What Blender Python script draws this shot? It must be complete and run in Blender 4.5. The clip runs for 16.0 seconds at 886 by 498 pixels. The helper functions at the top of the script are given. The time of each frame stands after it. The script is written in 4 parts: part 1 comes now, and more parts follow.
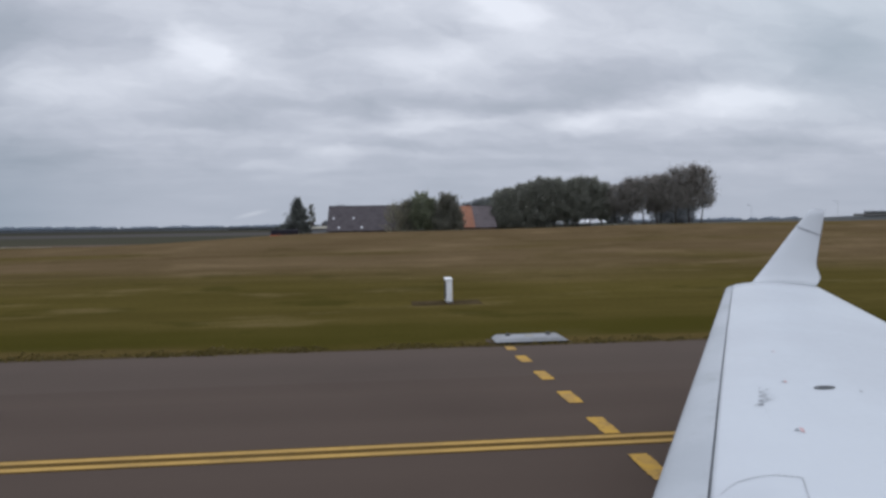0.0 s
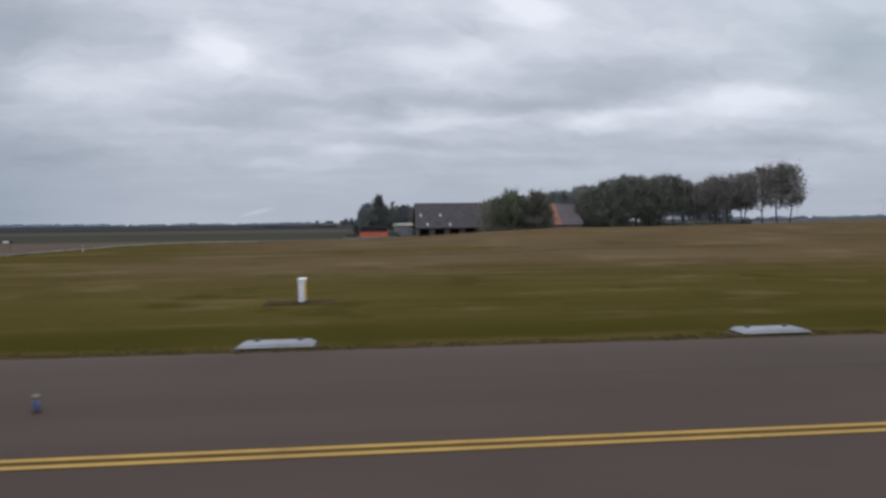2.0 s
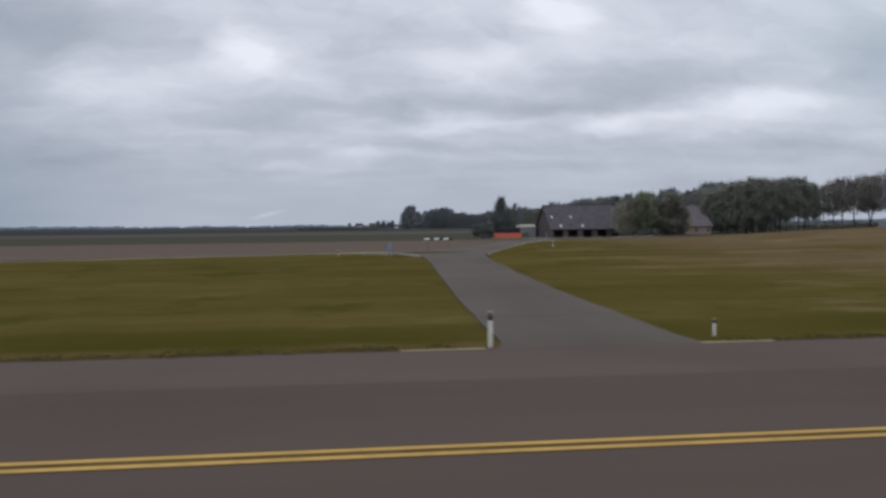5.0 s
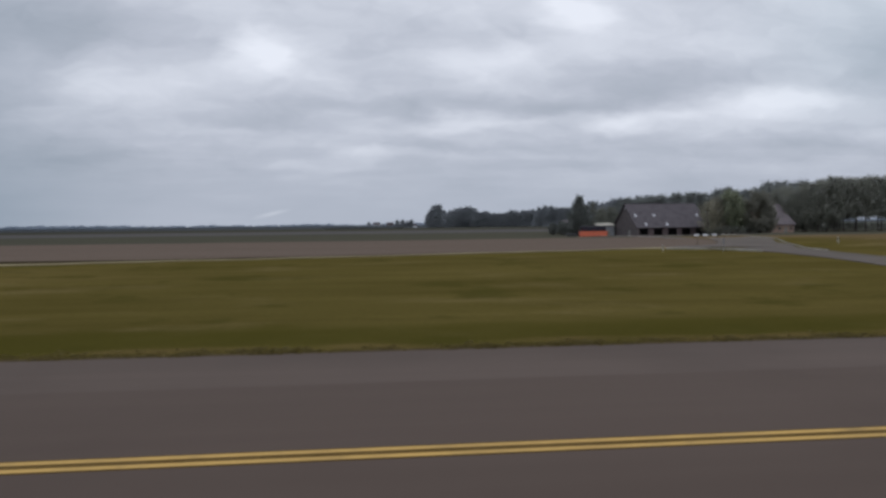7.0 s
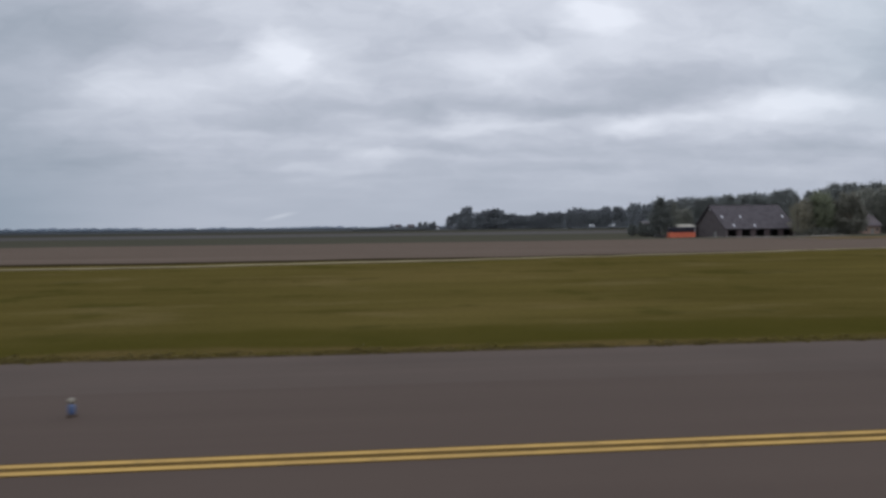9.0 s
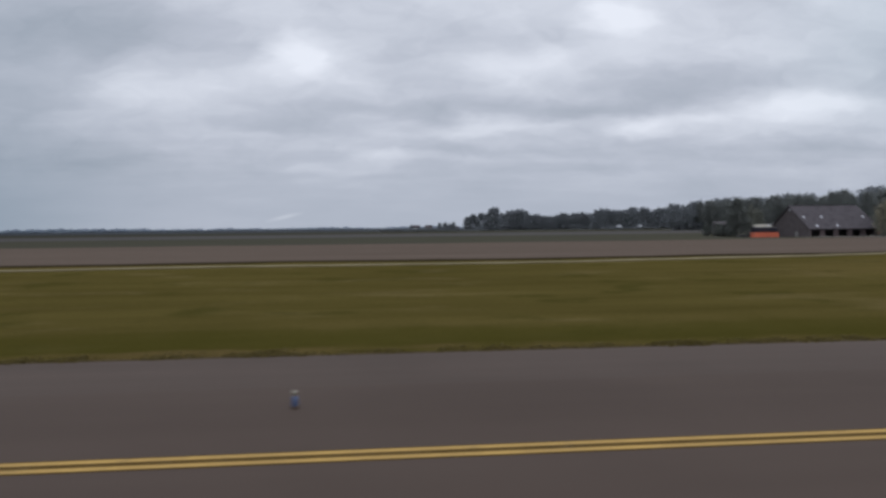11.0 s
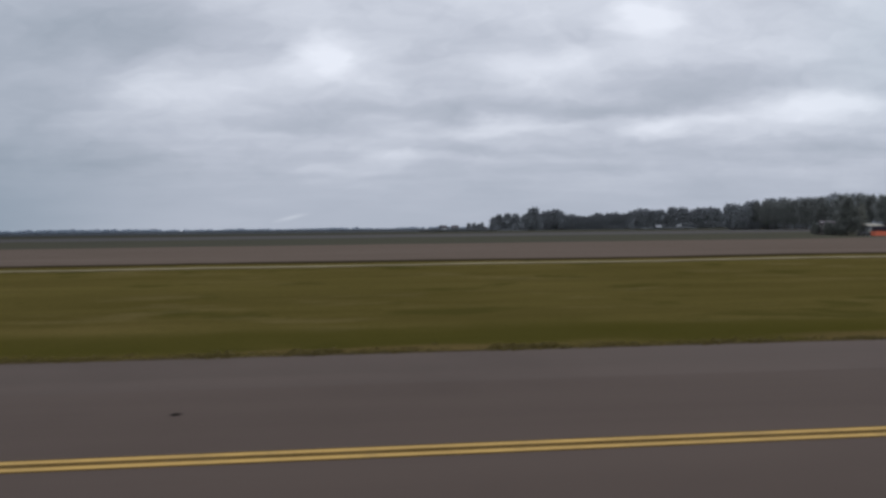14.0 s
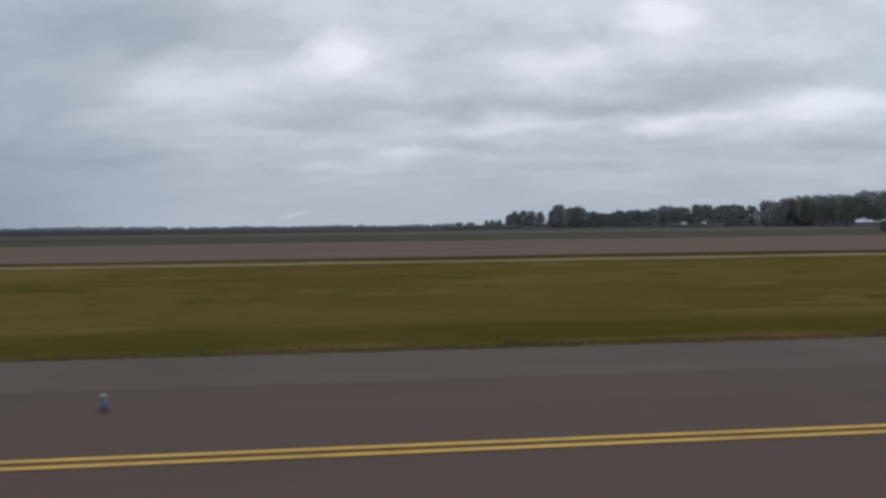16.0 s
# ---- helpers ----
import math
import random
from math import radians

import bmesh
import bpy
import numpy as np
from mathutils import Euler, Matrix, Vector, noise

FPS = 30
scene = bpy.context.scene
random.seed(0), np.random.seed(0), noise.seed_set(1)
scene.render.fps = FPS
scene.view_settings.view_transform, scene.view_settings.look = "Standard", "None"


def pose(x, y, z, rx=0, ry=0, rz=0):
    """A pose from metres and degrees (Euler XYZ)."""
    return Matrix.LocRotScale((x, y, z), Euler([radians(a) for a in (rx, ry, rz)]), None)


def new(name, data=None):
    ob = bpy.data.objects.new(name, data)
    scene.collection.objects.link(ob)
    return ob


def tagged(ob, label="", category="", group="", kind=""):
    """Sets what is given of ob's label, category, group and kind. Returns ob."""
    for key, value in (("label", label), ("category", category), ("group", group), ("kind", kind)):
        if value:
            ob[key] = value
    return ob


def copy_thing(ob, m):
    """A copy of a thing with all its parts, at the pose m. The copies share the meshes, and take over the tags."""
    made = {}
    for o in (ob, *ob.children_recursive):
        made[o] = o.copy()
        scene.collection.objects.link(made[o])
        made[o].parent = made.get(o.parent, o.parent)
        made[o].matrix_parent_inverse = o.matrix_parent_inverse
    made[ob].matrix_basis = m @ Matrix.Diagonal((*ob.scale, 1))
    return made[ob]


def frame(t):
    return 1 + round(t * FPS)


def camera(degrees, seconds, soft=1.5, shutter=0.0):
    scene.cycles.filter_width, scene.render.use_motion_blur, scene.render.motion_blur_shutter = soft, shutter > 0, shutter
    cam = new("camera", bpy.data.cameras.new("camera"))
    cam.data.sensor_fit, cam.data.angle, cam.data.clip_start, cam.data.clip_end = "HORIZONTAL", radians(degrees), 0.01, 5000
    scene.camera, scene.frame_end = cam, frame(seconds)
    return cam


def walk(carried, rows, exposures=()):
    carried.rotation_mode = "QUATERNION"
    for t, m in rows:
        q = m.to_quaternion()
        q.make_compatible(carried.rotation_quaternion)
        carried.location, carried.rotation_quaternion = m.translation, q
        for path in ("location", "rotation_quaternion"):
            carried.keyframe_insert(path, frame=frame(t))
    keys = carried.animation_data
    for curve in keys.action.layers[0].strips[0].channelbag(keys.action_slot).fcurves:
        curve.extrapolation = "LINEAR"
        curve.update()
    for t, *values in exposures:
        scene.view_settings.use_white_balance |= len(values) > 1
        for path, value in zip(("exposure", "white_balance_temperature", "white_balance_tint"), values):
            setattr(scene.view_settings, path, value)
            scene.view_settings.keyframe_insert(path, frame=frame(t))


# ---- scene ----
# ---- camera: seen from a taxiing aircraft's window, riding along -x and looking towards +y ----
cam = camera(68.56, 16.0, soft=2.9, shutter=0.2)
EYE_Z = 3.4
PATH = (   # seconds, x, y, turn aft, pitch, roll
    (0.0, -0.00, 0.000, 5.30, -2.27, 0.85),
    (0.033, -0.00, 0.000, 5.30, -2.27, 0.85),
    (0.1, -1.58, 0.001, 5.29, -2.25, 0.84),
    (0.5, -7.91, 0.007, 5.23, -2.17, 0.81),
    (1.0, -15.84, 0.013, 5.20, -2.30, 0.77),
    (1.5, -23.80, 0.020, 5.20, -2.32, 0.73),
    (2.0, -31.78, 0.020, 5.25, -2.41, 0.71),
    (2.5, -39.78, 0.020, 5.20, -2.31, 0.69),
    (3.0, -47.82, 0.020, 5.15, -2.23, 0.66),
    (3.5, -55.90, 0.027, 5.03, -2.14, 0.66),
    (4.0, -64.02, 0.034, 5.03, -2.06, 0.66),
    (4.2, -67.28, 0.037, 5.03, -2.07, 0.65),
    (4.9, -78.72, 0.047, 5.03, -2.14, 0.65),
    (5.6, -90.19, 0.057, 5.04, -2.21, 0.64),
    (6.3, -101.70, 0.067, 5.05, -2.27, 0.64),
    (6.5, -104.99, 0.070, 5.05, -2.30, 0.64),
    (7.0, -113.25, 0.085, 5.10, -2.21, 0.64),
    (7.5, -121.52, 0.100, 5.10, -2.31, 0.64),
    (8.0, -129.81, 0.115, 5.05, -2.18, 0.64),
    (8.5, -138.12, 0.105, 4.93, -2.06, 0.66),
    (9.0, -146.45, 0.095, 4.85, -2.00, 0.67),
    (9.5, -154.80, 0.085, 4.85, -1.96, 0.69),
    (9.7, -158.14, 0.073, 4.85, -1.96, 0.68),
    (10.4, -169.84, 0.031, 4.86, -1.94, 0.66),
    (11.1, -181.53, -0.012, 4.87, -1.92, 0.63),
    (11.8, -193.23, -0.054, 4.87, -1.90, 0.61),
    (12.0, -196.58, -0.066, 4.88, -1.89, 0.60),
    (12.5, -204.94, -0.082, 4.80, -1.78, 0.62),
    (13.0, -213.30, -0.098, 4.90, -1.87, 0.64),
    (13.5, -221.67, -0.114, 4.90, -1.91, 0.66),
    (14.0, -230.03, -0.130, 4.95, -1.88, 0.68),
    (14.5, -238.40, -0.121, 4.83, -1.86, 0.68),
    (15.0, -246.77, -0.113, 4.78, -1.93, 0.68),
    (15.5, -255.14, -0.104, 4.90, -2.05, 0.68),
    (16.0, -263.52, -0.095, 5.13, -2.11, 0.68),
)
walk(cam, [(t, pose(x, y, EYE_Z, 90 + p, r, -a)) for t, x, y, a, p, r in PATH])

# ---- sky and light: a closed, low overcast ----
world = bpy.data.worlds.new("overcast")
scene.world = world
world.use_nodes = True
wn = world.node_tree
sky = wn.nodes.new("ShaderNodeTexSky")
sky.sky_type, sky.sun_disc = "NISHITA", False
sky.sun_elevation, sky.sun_rotation = radians(38), radians(200)
wn.nodes["Background"].inputs["Strength"].default_value = 0.08
wn.links.new(sky.outputs[0], wn.nodes["Background"].inputs["Color"])

CLOUD_BASE, CLOUD_REACH, CLOUD_X = 365.0, 4600.0, -130.0
ZENITH_GAIN = 1.3
# brighter and darker places in the cloud layer, as slopes seen from below its middle: across, up, half widths, amount
BRIGHT = (
    (-0.170, 0.258, 0.053, 0.033, 0.90),
    (-0.117, 0.244, 0.070, 0.029, 0.40),
    (0.309, 0.329, 0.059, 0.035, 0.80),
    (0.336, 0.295, 0.070, 0.035, 0.30),
    (0.158, 0.240, 0.094, 0.035, 0.45),
    (0.220, 0.258, 0.047, 0.023, 0.25),
    (-0.355, 0.206, 0.070, 0.041, 0.35),
    (-0.434, 0.210, 0.059, 0.029, 0.30),
    (-0.266, 0.203, 0.070, 0.047, 0.30),
    (-0.475, 0.156, 0.070, 0.018, 0.30),
    (0.087, 0.150, 0.047, 0.012, 0.50),
    (-0.026, 0.106, 0.070, 0.009, 0.50),
    (-0.102, 0.094, 0.082, 0.009, 0.35),
    (0.382, 0.153, 0.053, 0.016, 0.80),
    (0.446, 0.168, 0.070, 0.014, 0.50),
    (0.605, 0.191, 0.094, 0.023, 0.70),
    (0.682, 0.201, 0.070, 0.023, 0.60),
    (0.750, 0.183, 0.070, 0.023, 0.40),
    (0.148, 0.154, 0.047, 0.012, 0.30),
    (0.549, 0.160, 0.117, 0.023, 0.40),
)
PLUME = (-0.165, 0.0184)   # a far wisp of steam
DARKER = (
    (-0.502, 0.298, 0.126, 0.045, -0.60),
    (-0.352, 0.301, 0.117, 0.035, -0.25),
    (-0.109, 0.179, 0.164, 0.016, -0.28),
    (0.148, 0.180, 0.176, 0.016, -0.45),
    (0.282, 0.181, 0.094, 0.014, -0.30),
    (0.430, 0.217, 0.140, 0.035, -0.34),
    (0.586, 0.236, 0.094, 0.023, -0.40),
    (0.850, 0.255, 0.080, 0.060, -0.60),
    (0.246, 0.224, 0.070, 0.023, -0.20),
    (-0.437, 0.111, 0.235, 0.023, -0.30),
    (-0.193, 0.157, 0.117, 0.012, -0.25),
    (0.148, 0.118, 0.141, 0.012, -0.30),
    (0.237, 0.093, 0.176, 0.012, -0.30),
    (0.606, 0.115, 0.176, 0.021, -0.30),
    (0.020, 0.290, 0.117, 0.035, -0.20),
    (-0.478, 0.062, 0.235, 0.035, -0.25),
)


# ---- materials ----
class Nodes:
    """A small helper round one material's node tree."""

    def __init__(self, name):
        self.mat = bpy.data.materials.new(name)
        self.mat.use_nodes = True
        self.tree = self.mat.node_tree
        self.tree.nodes.clear()
        self.out = self.tree.nodes.new("ShaderNodeOutputMaterial")

    def add(self, kind, **inputs):
        n = self.tree.nodes.new(kind)
        for k, v in inputs.items():
            self.set(n, k.replace("_", " "), v)
        return n

    def set(self, n, k, v):
        if isinstance(v, bpy.types.NodeSocket):
            self.tree.links.new(v, n.inputs[k])
        else:
            n.inputs[k].default_value = v

    def math(self, op, a, b=0.0, c=0.0, clamp=False):
        n = self.tree.nodes.new("ShaderNodeMath")
        n.operation, n.use_clamp = op, clamp
        for i, v in enumerate((a, b, c)):
            self.set(n, i, v)
        return n.outputs[0]

    def span(self, v, lo, hi, smooth=True):
        n = self.tree.nodes.new("ShaderNodeMapRange")
        n.interpolation_type = "SMOOTHSTEP" if smooth else "LINEAR"
        self.set(n, 0, v), self.set(n, 1, lo), self.set(n, 2, hi)
        return n.outputs[0]

    def mix(self, f, a, b, blend="MIX"):
        n = self.tree.nodes.new("ShaderNodeMix")
        n.data_type, n.blend_type = "RGBA", blend
        for k, v in ((0, f), (6, a), (7, b)):
            if k > 5 and not isinstance(v, bpy.types.NodeSocket):
                v = (*v[:3], 1.0)
            self.set(n, k, v)
        return n.outputs[2]

    def where(self, stretch=(1, 1, 1)):
        c = self.add("ShaderNodeTexCoord")
        m = self.add("ShaderNodeMapping", Scale=stretch)
        self.tree.links.new(c.outputs["Object"], m.inputs["Vector"])
        return m.outputs[0]

    def noise(self, scale, detail=4.0, rough=0.55, stretch=(1, 1, 1), vec=None):
        n = self.add("ShaderNodeTexNoise", Scale=scale, Detail=detail, Roughness=rough)
        self.tree.links.new(vec or self.where(stretch), n.inputs["Vector"])
        return n.outputs[0]

    def surface(self, colour, rough=0.6, metal=0.0, bump=None, bump_size=0.01, strength=0.5, spec=0.5, coat=0.0):
        p = self.add("ShaderNodeBsdfPrincipled", Metallic=metal)
        p.inputs["Specular IOR Level"].default_value = spec
        p.inputs["Coat Weight"].default_value = coat
        self.set(p, "Base Color", colour if isinstance(colour, bpy.types.NodeSocket) else (*colour, 1.0))
        self.set(p, "Roughness", rough)
        if bump is not None:
            b = self.add("ShaderNodeBump", Strength=strength, Distance=bump_size, Height=bump)
            self.tree.links.new(b.outputs[0], p.inputs["Normal"])
        self.tree.links.new(p.outputs[0], self.out.inputs[0])
        return self.mat


def worn(name, a, b, scale=3.0, rough=0.7, metal=0.0, fine=40.0, depth=0.004, dirt=(0.1, 0.09, 0.07), grime=0.25, spec=0.4):
    """Paint, plaster, metal or concrete: two tones, fine grain and a little grime."""
    n = Nodes(name)
    big, small = n.noise(scale, 5), n.noise(fine, 3)
    c = n.mix(n.span(big, 0.35, 0.65), a, b)
    c = n.mix(n.math("MULTIPLY", n.span(n.noise(scale * 2.3, 6, 0.7), 0.52, 0.75), grime), c, dirt)
    r = n.math("MULTIPLY_ADD", small, 0.15, rough - 0.07)
    return n.surface(c, r, metal, small, depth, 0.4, spec)


def make_sky():
    n = Nodes("cloud_layer")
    geo = n.add("ShaderNodeTexCoord").outputs["Object"]
    sep = n.add("ShaderNodeSeparateXYZ", Vector=geo)
    x, y, z = sep.outputs
    depth = n.math("MAXIMUM", n.math("ABSOLUTE", y), 60.0)
    u, w = n.math("DIVIDE", x, depth), n.math("DIVIDE", n.math("SUBTRACT", z, 3.4), depth)
    flat = n.add("ShaderNodeCombineXYZ", X=u, Y=w).outputs[0]
    wide = n.add("ShaderNodeCombineXYZ", X=u, Y=n.math("MULTIPLY", n.math("POWER", n.math("MAXIMUM", w, 0.0), 0.8), 2.4)).outputs[0]
    warp = n.add("ShaderNodeTexNoise", Scale=9.0, Detail=4.0)
    n.tree.links.new(wide, warp.inputs["Vector"])
    off = n.add("ShaderNodeVectorMath")
    off.operation = "MULTIPLY_ADD"
    n.tree.links.new(warp.outputs["Color"], off.inputs[0])
    off.inputs[1].default_value = (0.10, 0.045, 0)
    n.tree.links.new(flat, off.inputs[2])
    curl = n.add("ShaderNodeVectorMath")
    curl.operation = "MULTIPLY_ADD"
    n.tree.links.new(warp.outputs["Color"], curl.inputs[0])
    curl.inputs[1].default_value = (0.16, 0.12, 0)
    n.tree.links.new(wide, curl.inputs[2])
    soft = n.noise(5.0, 5, 0.46, vec=curl.outputs[0])
    fine = n.noise(12.0, 5, 0.55, vec=curl.outputs[0])
    v = n.math("MULTIPLY_ADD", n.math("SUBTRACT", soft, 0.5), 0.60, 0.42)
    v = n.math("MULTIPLY_ADD", n.math("SUBTRACT", fine, 0.5), 0.26, v)
    layers = n.add("ShaderNodeCombineXYZ", X=n.math("MULTIPLY", u, 5.0), Y=n.math("MULTIPLY", w, 55.0)).outputs[0]
    bands = n.math("MULTIPLY", n.math("SUBTRACT", n.noise(1.0, 4, 0.5, vec=layers), 0.5), n.span(w, 0.22, 0.04))
    v = n.math("MULTIPLY_ADD", bands, 0.45, v)
    billow = n.noise(34.0, 4, 0.55, vec=curl.outputs[0])
    v = n.math("MULTIPLY_ADD", n.math("SUBTRACT", billow, 0.5), 0.10, v)
    # window vignetting painted into the sky: darker towards the left
    v = n.math("MULTIPLY_ADD", n.span(u, -0.1, -0.75), -0.19, v)
    v = n.math("MULTIPLY_ADD", n.span(w, 0.02, 0.36, False), 0.24, v)
    for cx, cy, sx, sy, amount in BRIGHT + DARKER:
        d = n.add("ShaderNodeVectorMath")
        d.operation = "MULTIPLY_ADD"
        n.tree.links.new(off.outputs[0], d.inputs[0])
        d.inputs[1].default_value = (1 / sx, 1 / sy, 0)
        d.inputs[2].default_value = (-(cx + 0.05) / sx, -(cy + 0.0225) / sy, 0)
        ln = n.add("ShaderNodeVectorMath")
        ln.operation = "LENGTH"
        n.tree.links.new(d.outputs[0], ln.inputs[0])
        v = n.math("MULTIPLY_ADD", n.span(ln.outputs["Value"], 1.6, 0.0), amount * 0.46, v)
    # contrast fades in the thick air far off
    far = n.span(w, 0.13, 0.01)
    v = n.math("ADD", n.math("MULTIPLY", n.math("SUBTRACT", v, 0.45), n.math("SUBTRACT", 1.0, n.math("MULTIPLY", far, 0.6))), 0.45)
    ramp = n.add("ShaderNodeValToRGB", Fac=v)
    cr = ramp.color_ramp
    cr.elements[0].position, cr.elements[0].color = 0.0, (0.298, 0.345, 0.416, 1)
    cr.elements[1].position, cr.elements[1].color = 1.0, (0.80, 0.84, 0.935, 1)
    e = cr.elements.new(0.45)
    e.color = (0.486, 0.525, 0.614, 1)
    c = n.mix(n.math("MULTIPLY", far, 0.5), ramp.outputs[0], (0.375, 0.42, 0.505))
    # the same vignetting again, strongest low on the left
    thick = n.math("MULTIPLY_ADD", n.span(w, 0.20, 0.0), 0.40, n.math("MULTIPLY", n.span(w, 0.8, 0.45), 0.25))
    c = n.mix(n.math("MULTIPLY", n.span(u, -0.28, -0.68), thick), c, (0.20, 0.27, 0.345))
    c = n.mix(n.math("MULTIPLY", n.math("MULTIPLY", n.span(u, 0.45, 0.85), n.math("MULTIPLY", n.span(w, 0.08, 0.28), n.span(w, 0.8, 0.45))), 0.35), c, (0.40, 0.50, 0.58))
    px, pz = n.math("SUBTRACT", u, PLUME[0]), n.math("SUBTRACT", w, PLUME[1])
    tilt = n.math("MULTIPLY_ADD", px, -0.22, pz)
    puff = n.math("SQRT", n.math("ADD", n.math("POWER", n.math("DIVIDE", px, 0.030), 2.0), n.math("POWER", n.math("DIVIDE", tilt, 0.0045), 2.0)))
    c = n.mix(n.math("MULTIPLY", n.span(n.math("MULTIPLY_ADD", fine, 1.2, puff), 1.7, 0.6), 0.5), c, (0.62, 0.66, 0.74))
    r = n.math("SQRT", n.math("ADD", n.math("MULTIPLY", x, x), n.math("MULTIPLY", y, y)))
    gain = n.math("MULTIPLY_ADD", n.span(r, 950.0, 250.0), ZENITH_GAIN, 1.0)
    em = n.add("ShaderNodeEmission", Color=c, Strength=gain)
    n.tree.links.new(em.outputs[0], n.out.inputs[0])
    n.mat.cycles.emission_sampling = "NONE"
    return n.mat


def make_ground():
    n = Nodes("meadow_and_fields")
    geo = n.where()
    sep = n.add("ShaderNodeSeparateXYZ", Vector=geo)
    x, y = sep.outputs[0], sep.outputs[1]
    streak = n.noise(1.0, 5, 0.6, (0.035, 0.42, 0.3))
    patch = n.noise(1.0, 5, 0.55, (0.03, 0.075, 0.1))
    tiny = n.noise(7.0, 4, 0.7)
    wob = n.math("MULTIPLY_ADD", n.math("SUBTRACT", patch, 0.5), 22.0, y)
    green = n.mix(n.math("MULTIPLY_ADD", n.span(streak, 0.3, 0.7), 0.5, n.math("MULTIPLY", n.span(n.noise(1.0, 6, 0.6, (0.06, 0.16, 0.1)), 0.3, 0.7), 0.5)), GRASS_DARK, GRASS_LIGHT)
    green = n.mix(n.math("MULTIPLY", n.span(patch, 0.5, 0.75), 0.55), green, GRASS_DRY)
    clump = n.noise(1.0, 5, 0.6, (0.16, 0.22, 0.2))
    green = n.mix(n.math("MULTIPLY", n.span(clump, 0.55, 0.66), 0.75), green, (0.048, 0.042, 0.0105))
    tan = n.noise(1.0, 6, 0.62, (0.11, 0.27, 0.3))
    worn_patch = n.math("MULTIPLY_ADD", n.span(x, -72.0, -64.0), 0.3, 0.4)
    green = n.mix(n.math("MULTIPLY", n.span(tan, 0.53, 0.70), worn_patch), green, (0.135, 0.101, 0.044))
    rank = n.math("MULTIPLY", n.span(n.math("MULTIPLY_ADD", clump, 9.0, y), 30.5, 25.0), n.span(n.noise(1.0, 4, 0.6, (0.10, 0.1, 0.2)), 0.32, 0.58))
    green = n.mix(n.math("MULTIPLY", rank, 0.7), green, (0.046, 0.0405, 0.0078))
    # an unmown darker band along the verge, with a brown fringe at the asphalt
    sway = n.math("MULTIPLY_ADD", n.math("SUBTRACT", clump, 0.5), 2.4, y)
    band = n.math("MULTIPLY", n.span(sway, 24.6, 23.0), n.span(sway, 19.9, 20.7))
    green = n.mix(n.math("MULTIPLY", band, 0.55), green, (0.046, 0.0405, 0.0078))
    green = n.mix(n.math("MULTIPLY", n.span(sway, 20.7, 20.0), n.math("MULTIPLY", n.span(tan, 0.38, 0.58), 0.6)), green, (0.105, 0.070, 0.030))
    # longer, dry grass over the rise on the near side of the side road
    dry = n.mix(n.math("MULTIPLY_ADD", n.span(streak, 0.3, 0.7), 0.45, n.math("MULTIPLY", n.span(n.noise(1.0, 6, 0.62, (0.07, 0.13, 0.1)), 0.32, 0.68), 0.55)), DRY_DARK, DRY_LIGHT)
    dry = n.mix(n.math("MULTIPLY", n.span(tan, 0.52, 0.66), 0.65), dry, (0.172, 0.122, 0.068))
    dry = n.mix(n.math("MULTIPLY", n.span(clump, 0.55, 0.70), 0.5), dry, (0.066, 0.050, 0.020))
    side = n.span(n.math("MULTIPLY_ADD", n.math("SUBTRACT", streak, 0.5), 30.0, x), -66.0, -40.0)
    c = n.mix(n.math("MULTIPLY", n.math("MULTIPLY", n.span(wob, 34.0, 52.0), side), n.span(patch, 0.25, 0.5)), green, dry)
    # ploughed field beyond the path, then green and bare fields
    left = n.span(n.math("SUBTRACT", x, n.math("MULTIPLY", n.math("SUBTRACT", y, 75.0), 0.30)), -68.0, -72.0)
    bent = n.math("MULTIPLY_ADD", n.span(x, -140.0, -85.0, False), -9.5, y)
    soil = n.mix(n.span(n.noise(1.0, 5, 0.65, (0.02, 0.5, 0.2)), 0.3, 0.7), SOIL_DARK, SOIL_LIGHT)
    c = n.mix(n.math("MULTIPLY", n.span(n.math("MULTIPLY_ADD", patch, 2.0, bent), 60.6, 61.6), left), c, soil)
    ditch = n.math("MULTIPLY", n.span(n.math("ABSOLUTE", n.math("SUBTRACT", n.math("MULTIPLY_ADD", n.math("SUBTRACT", streak, 0.5), 1.2, bent), 59.4)), 2.1, 1.1), n.span(x, -104.0, -124.0))
    c = n.mix(ditch, c, (0.030, 0.022, 0.012))
    far_green = n.mix(n.span(patch, 0.35, 0.65), FIELD_GREEN, FIELD_DARK)
    wide = n.noise(1.0, 3, 0.5, (0.002, 0.012, 0.1))
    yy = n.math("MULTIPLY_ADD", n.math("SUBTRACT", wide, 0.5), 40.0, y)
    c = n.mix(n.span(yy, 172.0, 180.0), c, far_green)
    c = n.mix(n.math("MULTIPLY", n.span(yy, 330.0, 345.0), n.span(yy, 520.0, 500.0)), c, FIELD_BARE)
    # haze painted into the farthest fields: paler and bluer with distance
    c = n.mix(n.math("MULTIPLY", n.span(yy, 800.0, 830.0), 0.7), c, FIELD_FAR_HAZE)
    c = n.mix(n.math("MULTIPLY", n.span(tiny, 0.35, 0.75), 0.35), c, (0.02, 0.02, 0.006))
    return n.surface(c, 1.0, 0.0, n.math("ADD", tiny, streak), 0.05, 0.6, 0.0)


